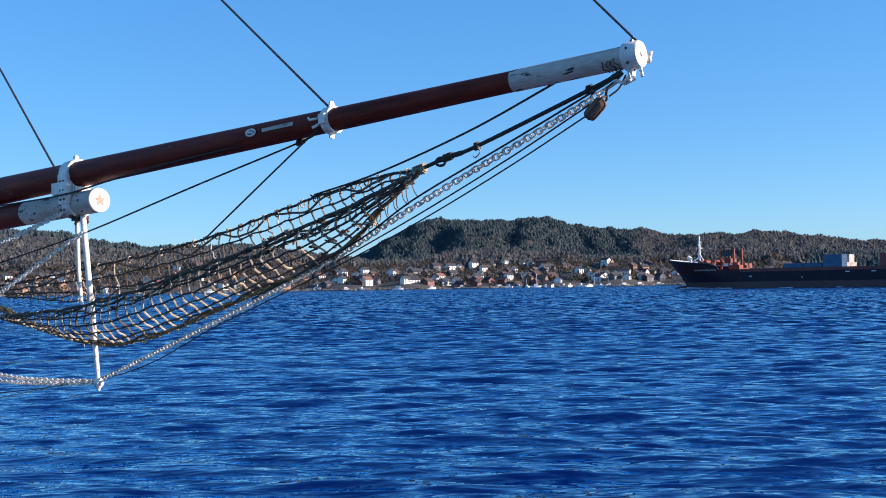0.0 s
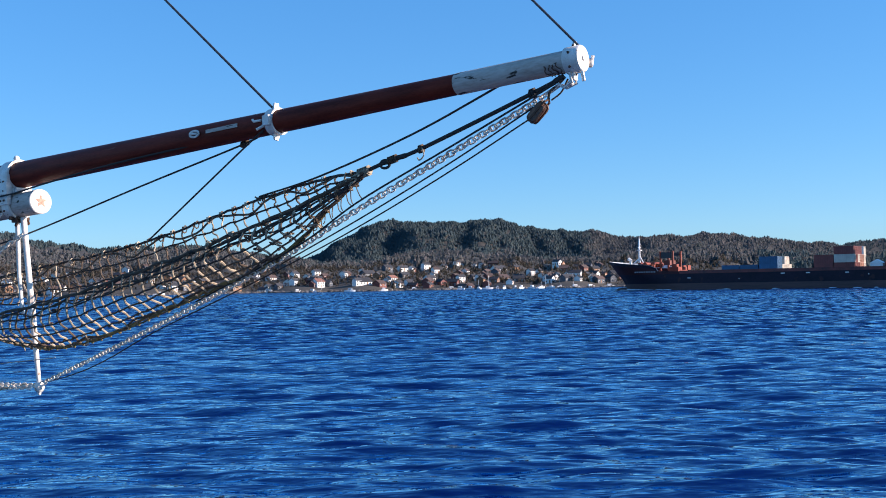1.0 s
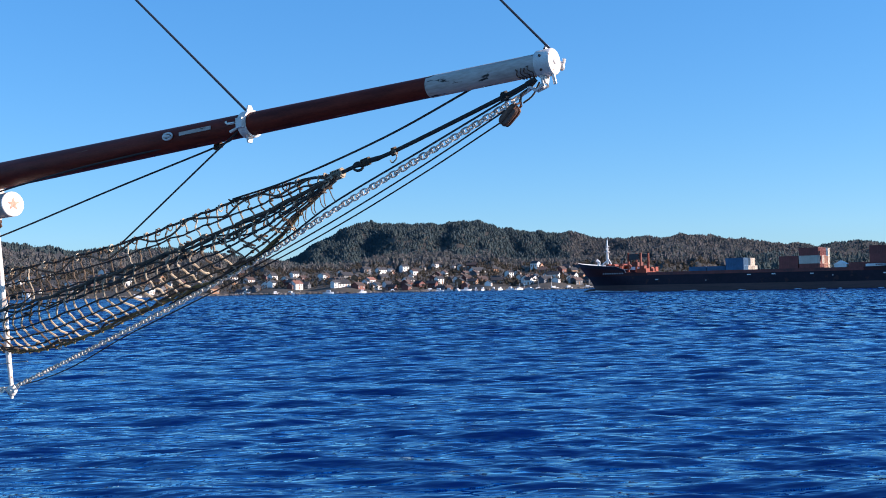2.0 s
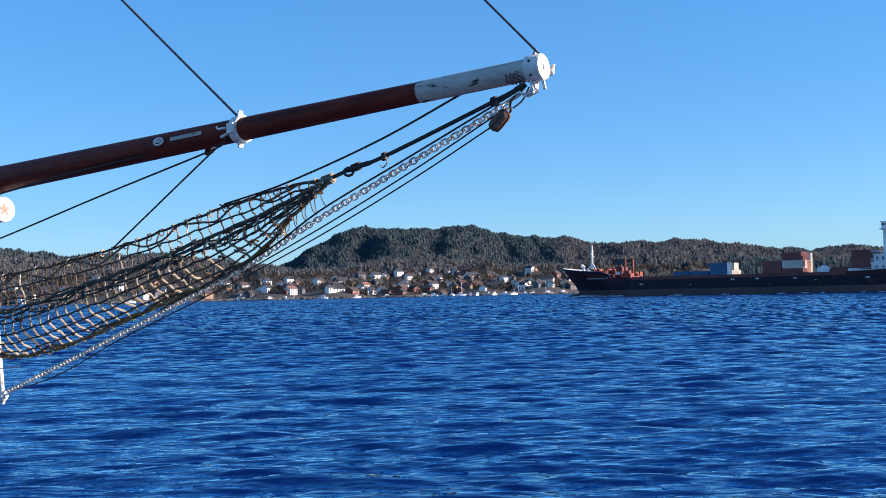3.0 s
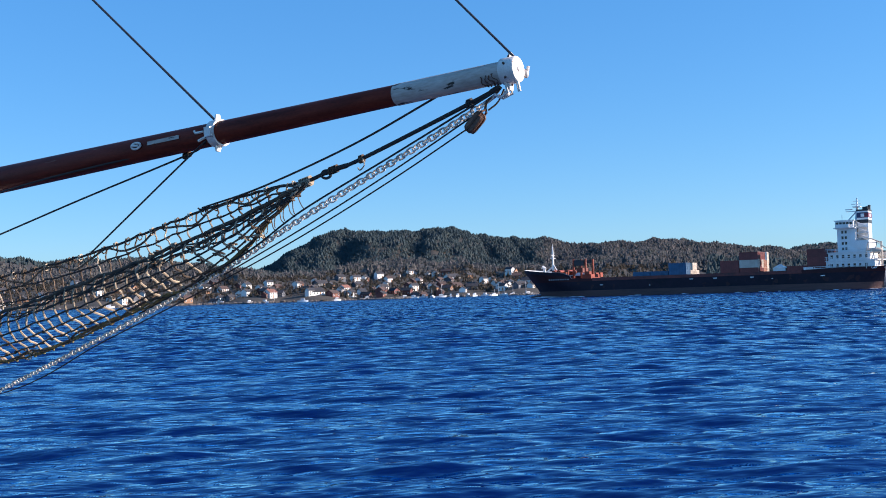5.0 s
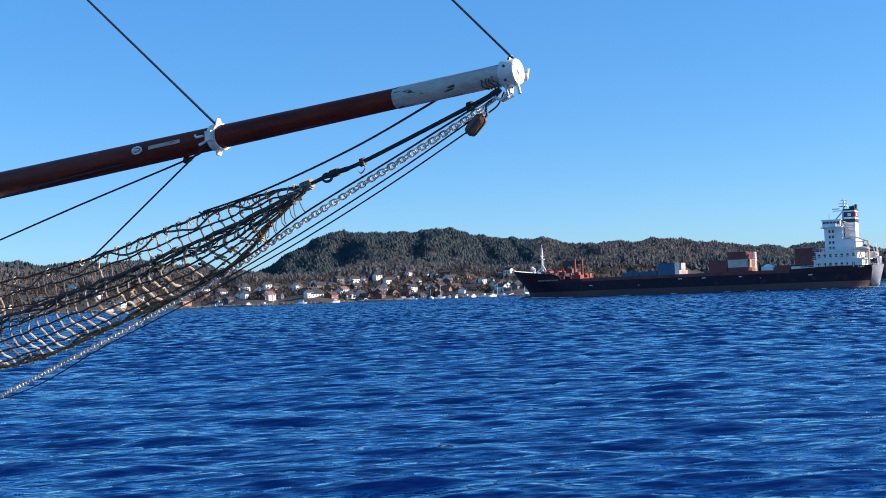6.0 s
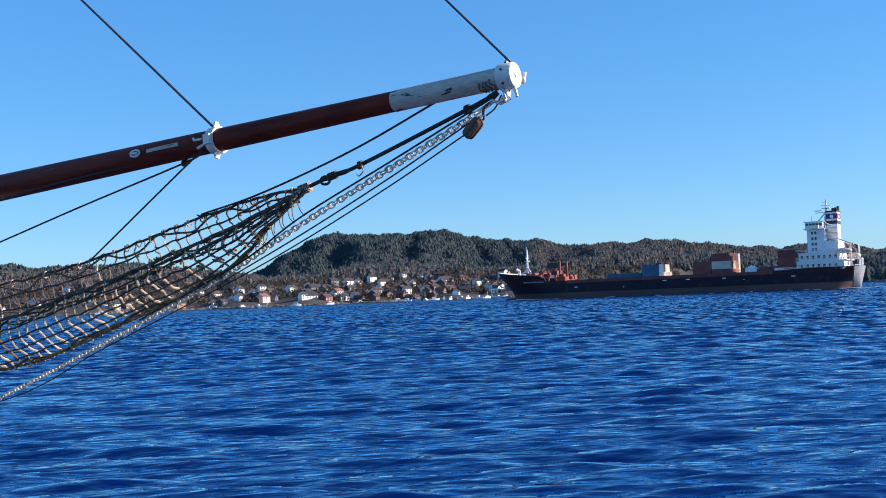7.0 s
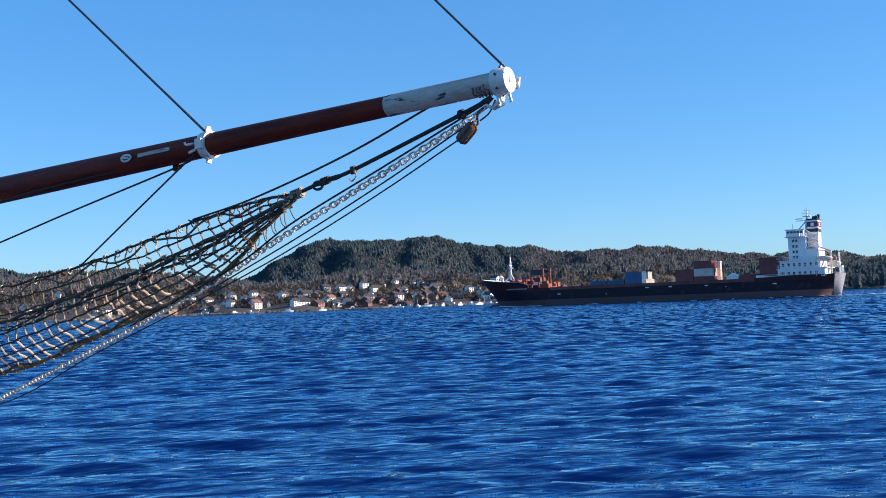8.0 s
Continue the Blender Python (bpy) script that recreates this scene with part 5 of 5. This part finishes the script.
# ---- the village ----
def house(az, r, w, d, h, wall, roof, turn, label, pitch=0.42, windows=True):
    """A timber house: w across, d deep, h to the eaves, ridge along its width."""
    p = spot(az, r)
    ho = tagged(new("house"), label, "house", group="village houses")
    ho.matrix_basis = pose(p.x, p.y, p.z - 0.3, 0, 0, -az + turn)
    top = h + d / 2 * pitch * 1.6
    x, y = w / 2, d / 2
    part("wall", Geo().add([(-x, -y, -2), (x, -y, -2), (x, y, -2), (-x, y, -2), (-x, -y, h), (x, -y, h), (x, y, h), (-x, y, h), (-x, 0, top), (x, 0, top)],
                           [(0, 1, 5, 4), (1, 2, 6, 9, 5), (2, 3, 7, 6), (3, 0, 4, 8, 7)]), wall, ho)
    o, t = 0.45, 0.22
    k = (top - h) / y
    g = Geo()
    for sgn in (-1, 1):
        a, b = (sgn * (y + o), h - o * k), (0, top)
        v = [(xx, yy, zz + e) for e in (0.02, t) for xx in (-x - o, x + o) for yy, zz in (a, b)]
        g.add(v, [(0, 1, 3, 2), (4, 6, 7, 5), (0, 4, 5, 1), (2, 3, 7, 6), (0, 2, 6, 4), (1, 5, 7, 3)])
    rf = part("roof", g, roof, ho)
    part("chimney", Geo().box(-0.35, 0.35, -0.3, 0.3, top - 0.5, top + 0.9).box(-0.42, 0.42, -0.37, 0.37, top + 0.9, top + 1.05), ROOF_BROWN if wall is WALL_WHITE else STONE, rf)
    if windows:
        n = max(2, int(w / 2.3))
        for floor in range(2 if h > 3.9 else 1):
            for q in range(n):
                cx, z0 = -x + (q + 0.5) * w / n, 0.7 + floor * 1.75
                if floor == 0 and q == n // 2:
                    part("door", Geo().box(cx - 0.5, cx + 0.5, -y - 0.05, -y + 0.05, 0.1, 2.15), WALL_BROWN, ho)
                    continue
                wi = part("window", Geo().box(cx - 0.62, cx + 0.62, -y - 0.06, -y + 0.02, z0 - 0.1, z0 + 1.3), WALL_WHITE, ho)
                part("pane", Geo().box(cx - 0.5, cx - 0.04, -y - 0.075, -y - 0.02, z0, z0 + 1.2).box(cx + 0.04, cx + 0.5, -y - 0.075, -y - 0.02, z0, z0 + 1.2), DARK_GLASS, wi)
        for sgn in (1,):
            for yy in (-d / 4, d / 4):
                wi = part("window", Geo().box(x - 0.02, x + 0.06, yy - 0.55, yy + 0.55, 0.9, 2.3), WALL_WHITE, ho)
                part("pane", Geo().box(x + 0.02, x + 0.075, yy - 0.45, yy + 0.45, 1.0, 2.2), DARK_GLASS, wi)
    return ho


WORDS = {"w": (WALL_WHITE, "white clapboard house"), "r": (WALL_RED, "dark red timber house"), "b": (WALL_BROWN, "brown timber house"), "d": (WALL_DARK, "dark grey house"), "o": (WALL_OCHRE, "ochre clapboard house")}
ROOFS = {"t": (ROOF_TILE, "with orange tiled roof"), "g": (ROOF_GREY, "with dark grey roof"), "n": (ROOF_BROWN, "with brown tiled roof")}


def row_of_houses(text):
    """az, distance, width, depth, eaves height, turn, wall and roof letters."""
    for line in text.strip().splitlines():
        az, r, w, d, h, turn, code = line.split()
        wall, roof = WORDS[code[0]], ROOFS[code[1]]
        where = "by the shore" if float(r) < 660 else "on the village slope" if float(r) < 740 else "on the upper slope"
        house(float(az), float(r), float(w) * 1.2, float(d) * 1.15, float(h) * 0.88, wall[0], roof[0], 38 + 0.5 * float(turn), f"{wall[1]} {roof[1]} {where}")


row_of_houses("""
-5.33 690 5.1 4.1 4.8 20 wg
-4.11 635 6.7 5.4 4.8 25 wt
-4.19 709 5.2 4.2 4.8 0 wg
-6.69 650 4.1 4.0 2.9 10 wg
-6.15 640 4.7 4.0 2.9 0 dg
-2.74 693 4.8 4.0 4.8 60 wg
-1.72 632 8.7 6.9 2.9 0 wg
-2.03 628 4.3 4.0 4.8 0 wg
-0.82 630 6.7 5.3 2.9 30 rn
-0.18 666 6.0 4.8 4.8 25 wt
-0.41 742 6.3 5.0 2.9 0 dg
-0.26 766 3.6 4.0 2.9 60 wg
0.86 763 3.6 4.0 2.9 60 wg
1.65 771 5.7 4.6 4.8 0 wg
""")
row_of_houses("""
1.85 660 6.3 5.0 4.8 10 wg
2.00 703 3.3 4.0 2.9 60 wg
3.32 784 4.1 4.0 2.9 0 wg
3.68 810 5.1 4.1 2.9 0 wg
4.28 812 3.4 4.0 2.9 40 wg
3.51 681 5.0 4.0 4.8 0 wg
5.56 722 9.9 7.0 2.9 0 wg
5.76 653 7.6 6.1 2.9 20 bn
6.15 628 3.2 4.0 2.9 70 wg
7.26 692 4.8 4.0 4.8 30 wg
7.71 709 4.1 4.0 2.9 50 wg
7.83 675 3.2 4.0 2.9 60 wg
8.30 665 6.3 5.1 2.9 20 rn
8.69 665 3.2 4.0 2.9 60 wg
""")
row_of_houses("""
9.18 635 7.4 5.9 2.9 10 dg
9.77 634 3.7 4.0 2.9 60 wg
10.51 658 3.2 4.0 2.9 40 wg
11.68 693 7.3 5.9 2.9 0 dg
12.26 684 3.2 4.0 2.9 60 wg
-22.18 721 5.3 4.3 4.8 0 wg
-21.45 693 4.8 4.0 4.8 40 wg
-20.87 674 4.3 4.0 2.9 30 wg
-19.91 733 3.2 4.0 2.9 30 wg
-15.52 659 4.9 4.0 4.8 50 wg
-13.77 660 3.5 4.0 2.9 20 og
-12.76 671 5.0 4.0 4.8 0 wg
-12.19 638 3.4 4.0 2.9 30 wg
-11.61 634 4.7 4.0 4.8 20 wg
""")
row_of_houses("""
-10.59 695 3.3 4.0 2.9 40 wg
-8.82 683 4.0 4.0 2.9 20 wg
-4.35 633 3.3 4.0 2.9 30 rt
-3.74 696 4.4 4.0 2.9 0 rn
1.39 665 3.2 4.0 2.9 0 bn
4.26 695 5.9 4.7 2.9 0 dg
2.62 780 4.1 4.0 2.9 20 wg
-2.53 702 3.2 4.0 2.9 10 rn
-1.47 690 8.0 6.4 2.9 0 dg
0.49 713 6.0 4.8 2.9 0 dg
5.02 685 5.1 4.1 2.9 0 rn
""")


def more_houses():
    rng = random.Random(21)
    for k in range(140):
        az = rng.uniform(-26, 12.5)
        r = rng.choice((rng.uniform(634, 660), rng.uniform(640, 740), rng.uniform(655, 790)))
        c = rng.choice(("dg", "wg", "dn", "bn", "wg", "rn", "wg", "bg", "wn", "rg"))
        wall, roof = WORDS[c[0]], ROOFS[c[1]]
        where = "by the shore" if r < 660 else "on the village slope" if r < 740 else "on the upper slope"
        house(az, r, rng.uniform(4.8, 9), rng.uniform(4.6, 6.4), rng.choice((2.4, 2.7, 3.5)), wall[0], roof[0], rng.choice((rng.uniform(30, 75), rng.uniform(45, 80), rng.uniform(-60, 0))), f"{wall[1]} {roof[1]} {where}")


more_houses()


# ---- the shore ----
def boat(az, r, length, mast, turn, label):
    p = spot(az, r)
    bo = tagged(new("boat"), label, "boat", group="moored boats")
    bo.matrix_basis = pose(p.x, p.y, TIDE + 0.05, 0, 0, turn)
    n, v = 7, []
    for k in range(n):
        q = k / (n - 1)
        w = 0.16 * length * (1 - max(0, (q - 0.35) / 0.65) ** 2.2)
        for y, z in ((-w, 0.9 + 0.3 * q), (-w * 0.7, -0.2), (w * 0.7, -0.2), (w, 0.9 + 0.3 * q)):
            v.append((q * length - length / 2, y, z))
    f = [(4 * k + j, 4 * k + 4 + j, 4 * k + 5 + j, 4 * k + 1 + j) for k in range(n - 1) for j in range(3)]
    f += [(4 * k + 3, 4 * k + 7, 4 * k + 4, 4 * k) for k in range(n - 1)] + [(0, 1, 2, 3)]
    part("hull", Geo().add(v, f), BOAT_WHITE, bo)
    cabin = part("cabin", Geo().box(-0.18 * length, 0.18 * length, -0.09 * length, 0.09 * length, 0.9, 1.7 if mast else 2.2), BOAT_WHITE, bo)
    part("cabin_window", Geo().box(-0.15 * length, 0.16 * length, -0.09 * length - 0.03, 0.09 * length + 0.03, 1.3, 1.55), DARK_GLASS, cabin)
    if mast:
        part("mast", Geo().tube([(0.05 * length, 0, 1.5), (0.05 * length, 0, mast)], 0.09, 5), MAST_ALU, bo)
        part("boom", Geo().tube([(0.05 * length, 0, 2.4), (-0.38 * length, 0, 2.3)], 0.12, 5), WALL_DARK, bo)


def build_shore():
    rng = random.Random(33)
    for k in range(13):
        az = 3.0 + k * 0.48 + rng.uniform(-0.08, 0.08)
        m = rng.choice((0, 0, 0, rng.uniform(4.5, 7)))
        boat(az, float(shore(az)) - rng.uniform(3, 12), rng.uniform(5, 8), m, rng.uniform(0, 360), "white sailing boat moored at the marina" if m else "white motor boat moored at the marina")
    for az in (-6.6, -5.2, -4.4, -2.4, -0.6, 1.0, 9.6, 10.4, 11.4, -12.3, -17.5):
        boat(az, float(shore(az)) - rng.uniform(4, 8), rng.uniform(5, 8), 0, rng.uniform(-30, 30), "white motor boat moored by the shore")
    # stone breakwaters and jetties
    for a0, a1, off in ((0.6, 3.3, 16), (-7.6, -4.4, 8), (8.6, 12.8, 10)):
        g = Geo()
        for k in range(70):
            az = a0 + (a1 - a0) * (k + rng.random()) / 70
            r = float(shore(az)) - off + rng.uniform(-1.5, 1.5)
            g.ball(on_water(az, r, rng.uniform(0, 0.7)), rng.uniform(0.6, 1.3), rng.uniform(0.5, 1.0), rng.uniform(0.5, 0.9), 6, 4)
        tagged(new("breakwater", g.mesh("breakwater", STONE)), "breakwater of heaped dark grey boulders", "breakwater", kind="stuff")
    g = Geo()
    for k in range(900):
        az = rng.uniform(-28, 35)
        r = float(shore(az)) + rng.uniform(0, 5)
        q = rng.uniform(0.5, 1.9)
        g.ball(on_water(az, r, rng.uniform(-0.2, 0.6)), q, q * 0.9, q * rng.uniform(0.4, 0.8), 6, 4)
    tagged(new("shore_rocks", g.mesh("shore_rocks", STONE)), "grey and brown rocks along the waterline", "rocks", kind="stuff")
    for az in (4.6, 6.0, 7.4, -1.3, -3.4, 10.0):
        r = float(shore(az))
        j = tagged(new("jetty"), "grey timber jetty on posts at the shore", "jetty")
        j.matrix_basis = pose(*on_water(az, r + 3), 0, 0, -az)
        part("deck", Geo().box(-7, 7, -12, -9.6, 0.9, 1.1).box(-1, 1, -9.6, 3, 0.9, 1.1), STONE, j)
        for x in (-6.5, -2, 2, 6.5):
            part("post", Geo().tube([(x, -10.8, -1), (x, -10.8, 1.6)], 0.18, 6), RUST, j)
    for az, h in ((5.0, 8), (8.05, 7), (-3.9, 7), (9.5, 8)):
        p = spot(az, float(shore(az)) + 6)
        fp = tagged(new("flagpole"), "thin white flagpole by the shore", "flagpole")
        fp.matrix_basis = pose(p.x, p.y, p.z)
        part("pole", Geo().tube([(0, 0, -0.5), (0, 0, h)], [0.13, 0.07], 6), SHIP_WHITE, fp)
        part("knob", Geo().ball((0, 0, h), 0.16), BOX_ORANGE, fp)


build_shore()


# ---- what moves ----
def motions():
    walk(ship, [(t, ship_pose(t)) for t in (0, 1, 2, 3, 4, 5, 6, 7, 8)])
    walk(sea, [(t, pose(0.45 * (4 - t), 1.15 * (4 - t), TIDE)) for t in (0, 2, 4, 6, 8)])


motions()
